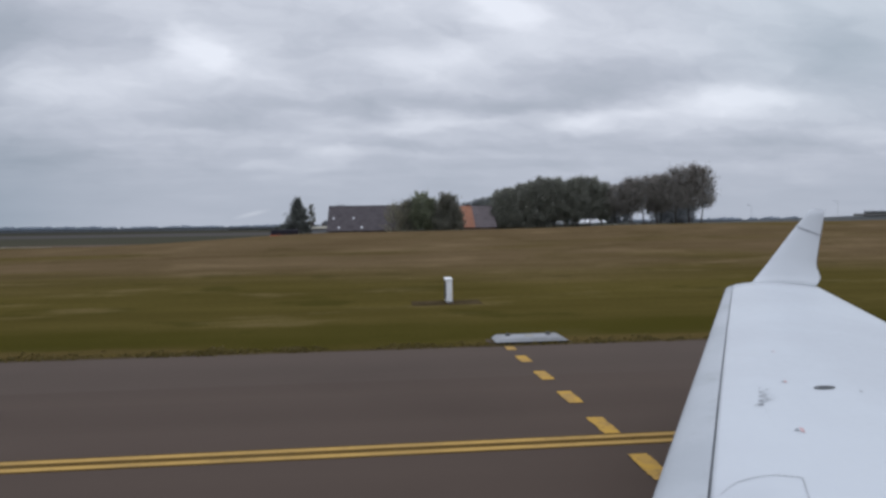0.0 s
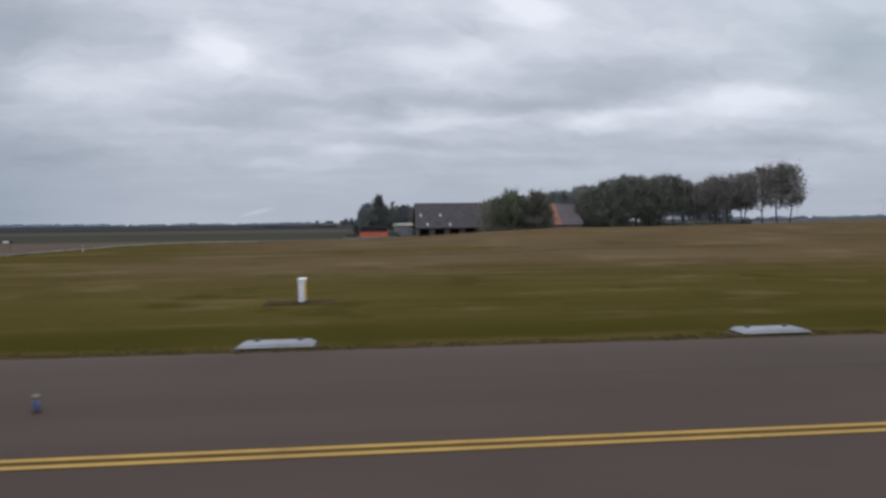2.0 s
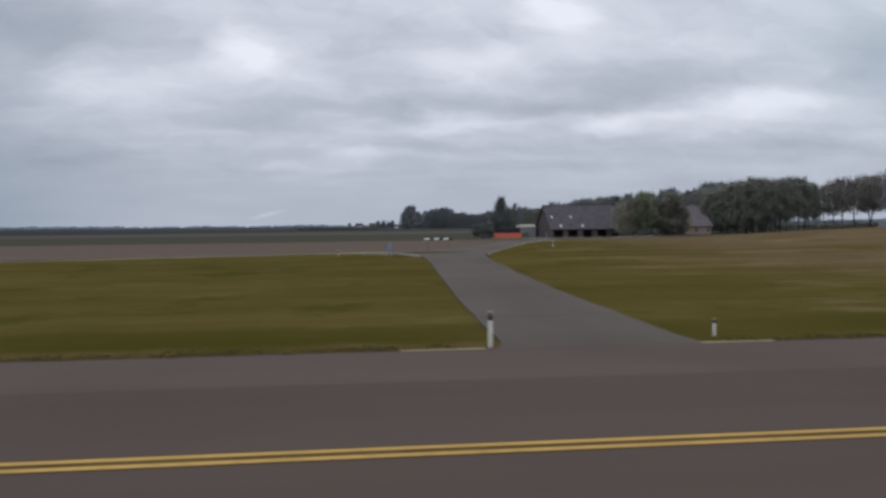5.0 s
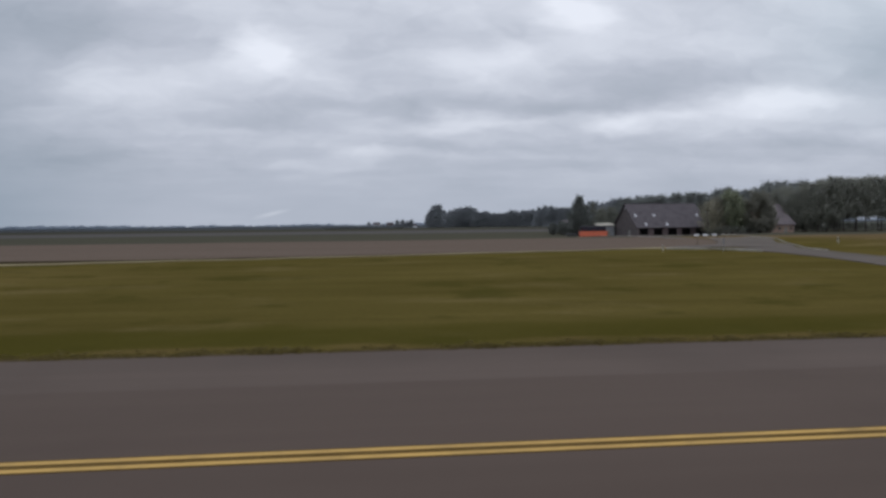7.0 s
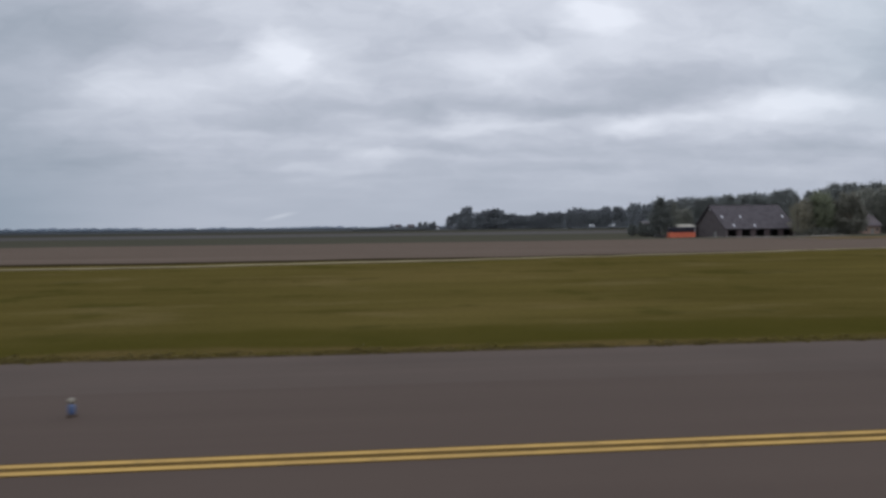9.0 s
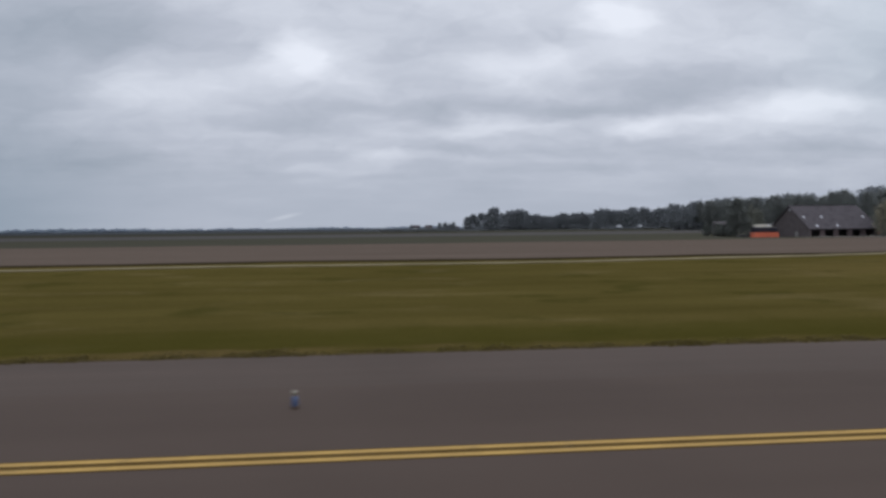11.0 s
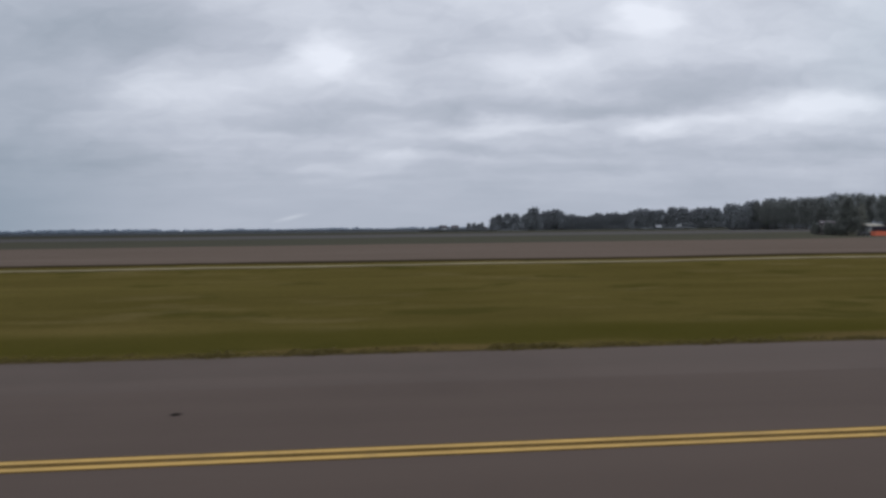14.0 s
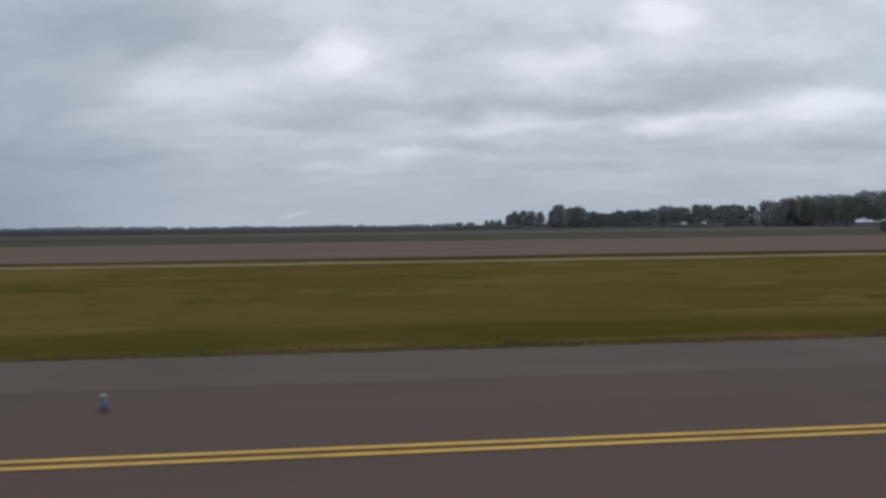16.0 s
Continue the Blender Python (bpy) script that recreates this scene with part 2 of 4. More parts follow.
def make_asphalt(name, a, b, stretch, dark=0.5):
    n = Nodes(name)
    lane = n.noise(1.0, 5, 0.6, stretch)
    big = n.noise(0.12, 5, 0.55)
    grit = n.noise(55.0, 3, 0.7)
    c = n.mix(n.span(lane, 0.3, 0.7), a, b)
    c = n.mix(n.math("MULTIPLY", n.span(big, 0.45, 0.7), dark), c, tuple(v * 0.72 for v in a))
    c = n.mix(n.math("MULTIPLY", n.span(grit, 0.55, 0.8), 0.35), c, tuple(min(1, v * 1.7) for v in b))
    return n.surface(c, n.math("MULTIPLY_ADD", grit, 0.2, 0.75), 0.0, grit, 0.004, 0.5, 0.06)


def make_leaf(name, a, b, c3, through_light=0.9):
    n = Nodes(name)
    g = n.add("ShaderNodeNewGeometry")
    o = n.add("ShaderNodeObjectInfo")
    c = n.mix(g.outputs["Random Per Island"], a, b)
    c = n.mix(n.math("MULTIPLY", n.span(n.noise(0.35, 3), 0.4, 0.7), 0.6), c, c3)
    c = n.mix(n.math("MULTIPLY", o.outputs["Random"], 0.25), c, tuple(v * 0.7 for v in a))
    n.surface(c, 0.75, spec=0.2)
    glow = n.add("ShaderNodeBsdfTranslucent", Color=n.mix(1.0, c, (through_light,) * 3, "MULTIPLY"))
    both = n.add("ShaderNodeAddShader")
    n.tree.links.new(n.out.inputs[0].links[0].from_socket, both.inputs[0])
    n.tree.links.new(glow.outputs[0], both.inputs[1])
    n.tree.links.new(both.outputs[0], n.out.inputs[0])
    return n.mat


def make_brick(name, a, b, mortar, scale):
    n = Nodes(name)
    t = n.add("ShaderNodeTexBrick", Scale=scale)
    n.tree.links.new(n.where(), t.inputs["Vector"])
    for k, v in (("Color1", a), ("Color2", b), ("Mortar", mortar)):
        t.inputs[k].default_value = (*v, 1)
    c = n.mix(n.math("MULTIPLY", n.span(n.noise(0.5, 5), 0.45, 0.7), 0.5), t.outputs[0], tuple(v * 0.5 for v in a))
    return n.surface(c, 0.85, 0, t.outputs[1], 0.01, 0.4, 0.2)


GRASS_DARK, GRASS_LIGHT, GRASS_DRY = (0.062, 0.0485, 0.0132), (0.091, 0.0705, 0.0208), (0.122, 0.088, 0.032)
DRY_DARK, DRY_LIGHT = (0.090, 0.062, 0.031), (0.136, 0.095, 0.053)
SOIL_DARK, SOIL_LIGHT = (0.098, 0.074, 0.059), (0.128, 0.098, 0.079)
FIELD_GREEN, FIELD_DARK = (0.066, 0.062, 0.044), (0.058, 0.056, 0.044)
FIELD_BARE, FIELD_FAR_HAZE = (0.088, 0.082, 0.078), (0.112, 0.122, 0.136)

M_SKY = make_sky()
M_GROUND = make_ground()
M_TAXI = make_asphalt("taxiway_asphalt", (0.0650, 0.0476, 0.0378), (0.0750, 0.0552, 0.0440), (0.02, 0.35, 1), 0.3)
M_SHOULDER = make_asphalt("shoulder_asphalt", (0.0705, 0.0530, 0.0428), (0.0850, 0.0640, 0.0520), (0.012, 0.35, 1), 0.35)
M_ROAD = make_asphalt("road_asphalt", (0.072, 0.059, 0.048), (0.088, 0.073, 0.060), (0.3, 0.05, 1), 0.3)
M_YELLOW = worn("yellow_marking_paint", (0.39, 0.245, 0.072), (0.32, 0.202, 0.064), 0.8, 0.8, 0, 30, 0.002, (0.14, 0.10, 0.05), 0.6, 0.1)
M_DASH = worn("worn_yellow_dash_paint", (0.42, 0.250, 0.046), (0.32, 0.198, 0.062), 2.2, 0.8, 0, 30, 0.002, (0.085, 0.064, 0.050), 0.95, 0.1)
M_DARKLINE = worn("dark_marking_ground", (0.078, 0.046, 0.012), (0.096, 0.058, 0.017), 1.0, 0.9, spec=0.05)
M_WHITE = worn("white_enamel", (0.80, 0.81, 0.82), (0.70, 0.71, 0.73), 1.5, 0.35, 0, 20, 0.001, (0.35, 0.33, 0.28), 0.3)
M_BOLLARD = worn("dusty_white_paint", (0.50, 0.48, 0.42), (0.40, 0.385, 0.34), 3, 0.6)
M_YPANEL = worn("yellow_sign_face", (0.62, 0.40, 0.04), (0.55, 0.35, 0.04), 2, 0.4)
M_BLACK = worn("black_sign_face", (0.02, 0.02, 0.02), (0.035, 0.035, 0.035), 2, 0.4)
M_BLUE = worn("blue_lamp_sleeve", (0.050, 0.080, 0.160), (0.060, 0.092, 0.175), 3, 0.4)
M_CAP = worn("pale_lamp_cap", (0.21, 0.19, 0.14), (0.17, 0.15, 0.11), 4, 0.4)
M_CONCRETE = worn("pale_concrete", (0.25, 0.255, 0.265), (0.20, 0.203, 0.21), 1.5, 0.85, 0, 25, 0.004, (0.16, 0.15, 0.12), 0.5)
M_KERB = worn("whitened_kerb_concrete", (0.33, 0.31, 0.26), (0.25, 0.235, 0.195), 1.0, 0.9, 0, 25, 0.004, (0.16, 0.14, 0.08), 0.4, 0.05)
M_YARD = worn("pale_yard_concrete", (0.30, 0.27, 0.24), (0.25, 0.22, 0.195), 0.15, 0.95, spec=0.03)
M_PATH = worn("dusty_path_concrete", (0.206, 0.172, 0.100), (0.162, 0.134, 0.077), 0.15, 0.95, spec=0.03)
M_STEEL = worn("grey_steel", (0.30, 0.31, 0.33), (0.22, 0.23, 0.25), 2, 0.45, 0.8)
M_SIGNBACK = worn("blue_grey_sign_back", (0.15, 0.175, 0.215), (0.19, 0.215, 0.25), 2, 0.5)
M_ROOF = make_brick("dark_roof_tiles", (0.062, 0.054, 0.058), (0.079, 0.068, 0.072), (0.040, 0.035, 0.038), 1.6)
M_HROOF = make_brick("grey_roof_tiles", (0.104, 0.087, 0.091), (0.126, 0.105, 0.110), (0.07, 0.062, 0.063), 1.8)
M_ORANGEBRICK = make_brick("orange_brick", (0.32, 0.150, 0.095), (0.27, 0.13, 0.085), (0.25, 0.18, 0.14), 5.0)
M_OROOF = make_brick("orange_roof_tiles", (0.30, 0.135, 0.082), (0.25, 0.115, 0.075), (0.18, 0.09, 0.06), 1.8)
M_BRICK = make_brick("dark_red_brick", (0.092, 0.070, 0.070), (0.078, 0.060, 0.060), (0.095, 0.086, 0.084), 5.0)
M_SKYLIGHT = worn("whitened_skylight_and_lit_roof", (0.44, 0.45, 0.46), (0.36, 0.37, 0.38), 1.0, 0.3)
# near-black: painted shade in bays and slab gap, own colour on door and lantern
M_DARK = worn("near_black_shade_and_paint", (0.012, 0.012, 0.013), (0.02, 0.02, 0.02), 1.0, 0.8)
M_SHED = worn("pale_grey_cladding", (0.20, 0.195, 0.18), (0.16, 0.155, 0.145), 0.7, 0.7)
M_ORANGE = worn("orange_red_paint", (0.50, 0.115, 0.056), (0.42, 0.10, 0.052), 0.9, 0.45, 0, 20, 0.002, (0.2, 0.07, 0.04), 0.5)
M_GLASSHOUSE = worn("whitewashed_greenhouse_roof", (0.88, 0.89, 0.90), (0.82, 0.83, 0.85), 0.3, 0.3, grime=0.05)
M_BARK = worn("bark", (0.075, 0.060, 0.050), (0.05, 0.042, 0.036), 1.5, 0.9, 0, 8, 0.03)
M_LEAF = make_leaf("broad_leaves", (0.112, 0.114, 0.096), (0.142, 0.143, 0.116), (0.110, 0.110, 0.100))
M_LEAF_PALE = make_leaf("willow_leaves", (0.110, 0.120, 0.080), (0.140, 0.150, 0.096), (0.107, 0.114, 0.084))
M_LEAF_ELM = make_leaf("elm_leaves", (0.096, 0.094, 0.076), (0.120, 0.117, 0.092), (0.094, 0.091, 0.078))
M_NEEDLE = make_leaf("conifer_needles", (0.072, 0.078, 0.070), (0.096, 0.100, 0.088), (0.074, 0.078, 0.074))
M_LEAF_BROWN = make_leaf("poplar_leaves", (0.132, 0.122, 0.110), (0.160, 0.148, 0.134), (0.126, 0.118, 0.110))
# leaf green cooled towards blue-grey, haze over the belt put into the colour
M_LEAF_BELT_HAZE = make_leaf("hazed_belt_leaves", (0.104, 0.110, 0.104), (0.130, 0.136, 0.126), (0.104, 0.110, 0.108))
M_LEAF_OLIVE = make_leaf("olive_leaves", (0.135, 0.126, 0.092), (0.165, 0.154, 0.112), (0.13, 0.12, 0.092))
# pale blue-grey in these leaf colours is painted distance haze
M_HORIZON_HAZE = make_leaf("hazed_horizon_leaves", (0.25, 0.28, 0.32), (0.31, 0.34, 0.38), (0.26, 0.29, 0.33))
# lifted, bluish leaf tones imitate the haze over the distant woods
M_LEAF_FAR_HAZE = make_leaf("hazed_wood_leaves", (0.132, 0.141, 0.148), (0.156, 0.165, 0.172), (0.132, 0.140, 0.150))
M_BLADE = make_leaf("grass_blades", (0.056, 0.043, 0.012), (0.092, 0.070, 0.022), (0.058, 0.046, 0.012), 0.6)
M_WING = worn("white_wing_paint", (0.46, 0.485, 0.51), (0.42, 0.44, 0.465), 0.5, 0.32, 0, 12, 0.001, (0.42, 0.43, 0.44), 0.25)
M_SLAT = worn("light_grey_slat_paint", (0.375, 0.395, 0.415), (0.325, 0.345, 0.365), 0.8, 0.5)
M_SEAL = worn("dark_seal", (0.05, 0.055, 0.06), (0.07, 0.075, 0.08), 3, 0.7)
M_SCUFF = worn("grey_scuffs", (0.26, 0.27, 0.29), (0.16, 0.165, 0.18), 6, 0.6)
M_FAINT = worn("faint_grey_seam", (0.36, 0.375, 0.39), (0.29, 0.30, 0.31), 4, 0.6)
M_RED = worn("faded_red_stencil_paint", (0.50, 0.34, 0.34), (0.42, 0.24, 0.24), 5, 0.6)
M_TARP = worn("dark_tarpaulin", (0.020, 0.019, 0.025), (0.030, 0.027, 0.033), 0.8, 0.9, spec=0.05)
M_TAR = worn("matt_black_tar", (0.012, 0.010, 0.009), (0.02, 0.017, 0.015), 4, 1.0, spec=0.0)
M_RUST = worn("rusty_brown_steel", (0.10, 0.072, 0.055), (0.08, 0.056, 0.042), 4, 0.9, 0.0, spec=0.1)
M_TYRE = worn("tyre_rubber", (0.02, 0.02, 0.02), (0.03, 0.03, 0.03), 5, 0.8)
M_BANK = worn("rough_bank_grass", (0.058, 0.062, 0.062), (0.075, 0.078, 0.076), 0.05, 0.9)
M_DARK_GROUND = worn("dark_brown_ground", (0.045, 0.034, 0.018), (0.07, 0.052, 0.028), 1.2, 0.95, 0, 12, 0.03, spec=0.0)


# ---- building blocks ----
def finish(bm, name, mat, smooth=False):
    bmesh.ops.recalc_face_normals(bm, faces=bm.faces)
    me = bpy.data.meshes.new(name)
    bm.to_mesh(me)
    bm.free()
    if mat:
        me.materials.append(mat)
    if smooth:
        me.polygons.foreach_set("use_smooth", [True] * len(me.polygons))
    return me


def part(name, bm, mat, parent, label="", smooth=False):
    ob = new(name, finish(bm, name, mat, smooth))
    ob.parent = parent
    return tagged(ob, label)


def thing(name, at, label, category, group="", kind="", turn=0):
    ob = new(name)
    ob.matrix_basis = pose(*at, 0, 0, turn)
    return tagged(ob, label, category, group, kind)


def box(x0, x1, y0, y1, z0, z1, bevel=0.0, bm=None):
    bm = bm or bmesh.new()
    r = bmesh.ops.create_cube(bm, size=1.0, matrix=Matrix.Translation(((x0 + x1) / 2, (y0 + y1) / 2, (z0 + z1) / 2)) @ Matrix.Diagonal((x1 - x0, y1 - y0, z1 - z0, 1)))
    if bevel:
        es = list({e for v in r["verts"] for e in v.link_edges})
        bmesh.ops.bevel(bm, geom=es, offset=bevel, segments=2, profile=0.6, affect="EDGES")
    return bm


def tube(r0, r1, z0, z1, n=14, x=0.0, y=0.0, bm=None):
    bm = bm or bmesh.new()
    bmesh.ops.create_cone(bm, cap_ends=True, segments=n, radius1=r0, radius2=r1, depth=z1 - z0, matrix=Matrix.Translation((x, y, (z0 + z1) / 2)))
    return bm


def turned(profile, n=16):
    """A solid of revolution about z from (radius, z) pairs."""
    bm = bmesh.new()
    rings = [[bm.verts.new((r * math.cos(2 * math.pi * i / n), r * math.sin(2 * math.pi * i / n), z)) for i in range(n)] for r, z in profile]
    for a, b in zip(rings, rings[1:]):
        for i in range(n):
            bm.faces.new((a[i], a[(i + 1) % n], b[(i + 1) % n], b[i]))
    bm.faces.new(rings[0][::-1])
    bm.faces.new(rings[-1])
    return bm


def sheet(name, xs, ys, height, mat, label, category):
    """A grid over xs and ys at height(x, y)."""
    gx, gy = np.meshgrid(xs, ys)
    co = np.stack([gx, gy, np.vectorize(height)(gx, gy)], -1).reshape(-1, 3)
    w, h = len(xs), len(ys)
    i = (np.arange(h - 1)[:, None] * w + np.arange(w - 1)).ravel()
    me = bpy.data.meshes.new(name)
    me.from_pydata(co.tolist(), [], np.stack([i, i + 1, i + w + 1, i + w], -1).tolist())
    me.polygons.foreach_set("use_smooth", [True] * len(me.polygons))
    me.materials.append(mat)
    return tagged(new(name, me), label, category, kind="structure")


# ---- the lie of the land ----
def step(v, lo, hi):
    v = min(1.0, max(0.0, (v - lo) / (hi - lo)))
    return v * v * (3 - 2 * v)


def land(x, y):
    """Height of the open ground."""
    z = float(np.interp(y, (-4000, -40, -20, 13, 19, 31, 45, 58, 80, 150, 240, 5000), (-0.5, -0.4, 0, 0, -0.3, -0.3, 0, 0.42, 0.42, -0.8, -1.3, -1.6)))
    rise = 0.65 * step(x, -73, -60) + 1.45 * step(x, -43, -2) + 0.32 * step(x, 5, 45) + 0.004 * max(0, min(x, 120))
    z += rise * math.exp(-((y - 91) / 30) ** 2) * (1 - step(x, 250, 500))
    z -= 1.4 * math.exp(-((x + 22) / 32) ** 2 - ((y - 243) / 26) ** 2)   # the hollow of the farm yard
    if y > 25:
        z += 0.08 * (noise.noise((x * 0.05, y * 0.09, 0)) + 0.6 * noise.noise((x * 0.21, y * 0.3, 3)))
    if x < -100:
        z -= 0.45 * step(-x, 104, 124) * math.exp(-((y - 9.5 * min(1, max(0, (x + 140) / 55)) - 59.3) / 0.9) ** 2)
    return z


def paved(y):
    return float(np.interp(y, (-30, -19, -12.7, -9, 9, 12.7, 19.05), (-0.5, -0.26, -0.08, 0, 0, -0.08, -0.27)))


def ground_z(x, y):
    z = land(x, y)
    if -19.0 < y < 18.95:
        z = paved(y) - 0.12
    return z


grow = [float(v) for v in np.geomspace(6, 4700, 26).cumsum() * 0.32]
xs = sorted([-330 - g for g in grow if g < 4600] + list(np.arange(-330, 170.1, 2.5)) + [170 + g for g in grow if g < 4600])
ys = sorted([-19.2 - g for g in grow[:24]] + [-19.2, -18.9, 0, 18.9, 19.05] + list(np.arange(19.6, 57, 1.2)) + list(np.arange(57.4, 64, 0.5)) + list(np.arange(65, 180, 3)) + [180 + g for g in grow if g < 4500])
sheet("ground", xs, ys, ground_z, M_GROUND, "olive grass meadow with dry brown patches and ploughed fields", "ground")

vault = bmesh.new()
vr = [[vault.verts.new((CLOUD_REACH * math.cos(e) * math.cos(a), CLOUD_REACH * math.cos(e) * math.sin(a), CLOUD_BASE * math.sin(e))) for a in np.linspace(0, 2 * math.pi, 97)[:-1]] for e in [-0.12, *np.linspace(0, 1.55, 60)]]
for ra, rb in zip(vr, vr[1:]):
    for i in range(96):
        vault.faces.new((ra[i], ra[(i + 1) % 96], rb[(i + 1) % 96], rb[i]))
vault.faces.new(vr[-1])
backdrop = tagged(new("backdrop_sky", finish(vault, "backdrop_sky", M_SKY, True)), "low grey overcast cloud layer with brighter breaks", "sky", kind="structure")
backdrop.location = (CLOUD_X, 0, 0)


# ---- taxiway ----
def strip(name, y0, y1, mat, label, category, lift=0.0, x0=-420.0, x1=170.0, ragged=0.0, n=240):
    bm = bmesh.new()
    rows = []
    for i in range(n + 1):
        x = x0 + (x1 - x0) * i / n
        w = ragged * (noise.noise((x * 0.7, 1, 0)) + 0.7 * noise.noise((x * 2.3, 5, 0)))
        cuts = [y0 + (y1 + w - y0) * k / 26 for k in range(27)]
        rows.append([bm.verts.new((x, y, paved(y) + lift)) for y in cuts] + [bm.verts.new((x, y, paved(y) + lift - 0.1)) for y in (y1 + w, y0)])
    for a, b in zip(rows, rows[1:]):
        for k in range(29):
            bm.faces.new((a[k], b[k], b[(k + 1) % 29], a[(k + 1) % 29]))
    return tagged(new(name, finish(bm, name, mat)), label, category, kind="structure")


strip("road_taxiway", -13.0, 14.595, M_TAXI, "dark brownish asphalt taxiway with faint paving lanes", "taxiway")
strip("road_shoulder", 14.6, 19.0, M_SHOULDER, "lighter worn asphalt shoulder of the taxiway", "taxiway shoulder", ragged=0.10)
strip("road_shoulder_opposite", -19.0, -13.005, M_SHOULDER, "lighter worn asphalt shoulder of the taxiway", "taxiway shoulder")


# a narrow dark strip laid over the grass edge of the asphalt
for a, b in ((-420.0, -78.0), (-70.0, 170.0)):
    strip("ground_edge", 18.85, 19.09, M_DARK_GROUND, "thin dark line along the edge of the asphalt", "bare earth", 0.006, a, b, 0.12)


def line(name, y0, y1, mat, label, lift):
    bm = bmesh.new()
    n = 300
    rows = [[bm.verts.new((-420 + 590 * i / n, y + 0.006 * noise.noise((i * 0.9, y, 0)), paved(y) + lift)) for y in (y0, y1)] for i in range(n + 1)]
    for a, b in zip(rows, rows[1:]):
        bm.faces.new((a[0], b[0], b[1], a[1]))
    return tagged(new(name, finish(bm, name, mat)), label, "road marking", kind="structure")


line("trim_edge_line", 9.510, 9.660, M_YELLOW, "solid yellow taxiway edge line on asphalt", 0.008)
line("trim_edge_line", 9.823, 9.973, M_YELLOW, "solid yellow taxiway edge line on asphalt", 0.008)
line("trim_edge_line_ground", 9.458, 10.025, M_DARKLINE, "dark painted ground between the yellow edge lines", 0.004)


def dash(y, length=0.95):
    bm = bmesh.new()
    rows = []
    for k in range(15):
        yy = y - length / 2 + length * k / 14 + (0.03 * noise.noise((k, y * 3, 1)) if 0 < k < 14 else 0)
        rows.append([bm.verts.new((3.62 + s * 0.145 + 0.03 * noise.noise((k * 0.83, s * 3.1, y)), yy, paved(yy) + 0.012)) for s in (-1, 1)])
    for a, b in zip(rows, rows[1:]):
        bm.faces.new((a[0], a[1], b[1], b[0]))
    return tagged(new("trim_dash", finish(bm, "trim_dash", M_DASH)), "short yellow dash painted across the asphalt", "road marking", "dashes across the taxiway", "structure")


for y in (6.5, 8.55, 10.5, 12.45, 14.55, 16.7):
    dash(y)
dash(18.45, 0.6)


tar = bmesh.new()
tar.faces.new([tar.verts.new((-234.05 + 0.10 * math.cos(a) * (1 + 0.2 * math.sin(3 * a)), 12.42 + 0.10 * math.sin(a), paved(12.3) + 0.006)) for a in np.linspace(0, 2 * math.pi, 19)[:-1]])
tagged(new("trim_tar_spot", finish(tar, "trim_tar_spot", M_TAR)), "small black tar spot on the asphalt", "tar spot", kind="structure")


# ---- side road, its junction and the far path ----
def ribbon(name, edge_a, edge_b, mat, label, category, lift=0.05, n=70, ease=0):
    """A road between two smooth edges, each given by a few control places."""
    def smooth(pts):
        p = np.array(pts, float)
        u = np.linspace(0, len(p) - 1, n)
        out = []
        for v in u:
            i = min(int(v), len(p) - 2)
            f = v - i
            a, b, c, d = p[max(i - 1, 0)], p[i], p[i + 1], p[min(i + 2, len(p) - 1)]
            out.append(0.5 * (2 * b + (c - a) * f + (2 * a - 5 * b + 4 * c - d) * f * f + (3 * b - a - 3 * c + d) * f ** 3))
        return out
    bm = bmesh.new()
    rows = []
    for i, (a, b) in enumerate(zip(smooth(edge_a), smooth(edge_b))):
        row = []
        up = lift * min(1.0, i / ease) if ease else lift
        for k in range(6):
            q = a + (b - a) * k / 5
            row.append(bm.verts.new((q[0], q[1], land(q[0], q[1]) + up)))
        row += [bm.verts.new((*q, land(*q) - 0.2)) for q in (b, a)]
        rows.append(row)
    for a, b in zip(rows, rows[1:]):
        for k in range(8):
            bm.faces.new((a[k], b[k], b[(k + 1) % 8], a[(k + 1) % 8]))
    return tagged(new(name, finish(bm, name, mat)), label, category, kind="structure")


ribbon("road_side", [(-70.2, 18.6), (-70.9, 19.6), (-71.0, 24), (-71.2, 32), (-71.3, 44), (-71.3, 57), (-70.6, 63), (-69, 67.5)],
       [(-77.6, 18.6), (-76.9, 19.6), (-76.9, 24), (-76.9, 32), (-76.8, 44), (-76.9, 57), (-77.8, 62), (-80, 65.8)], M_ROAD, "grey asphalt service road joining the taxiway", "road", ease=9)
ribbon("road_farm", [(-80, 65.8), (-77.0, 69), (-69, 67.2), (-66.5, 74), (-61, 85), (-52, 108), (-40, 146), (-33, 190), (-27, 227)],
       [(-82, 70.5), (-79, 73.5), (-74, 76), (-71, 80), (-66, 90), (-58, 112), (-46, 150), (-39, 193), (-33, 229)], M_ROAD, "grey asphalt lane running up to the farm", "road", 0.06)
near_edge = [(-80, 66.8), (-83, 68.6), (-87, 69.0), (-93, 67.2), (-100, 64.9), (-108, 62.6), (-116, 60.7), (-128, 58.4), (-140, 56.3), (-152, 55.0), (-170, 54.2), (-200, 53.8), (-240, 53.7), (-290, 53.4), (-420, 52.6)]
ribbon("road_path", near_edge, [(x - 0.2, y + (0.95 if x < -84 else 2.6)) for x, y in near_edge],
       M_PATH, "narrow pale concrete path along the field edge", "path", 0.07, 150)


ribbon("pavement_apron", [(-44, 204), (-30, 203), (-14, 203), (0, 205), (10, 208)], [(-44, 215), (-30, 215), (-14, 215), (0, 216), (10, 217)], M_YARD, "pale concrete apron of the farm yard", "yard", 0.10, 30)
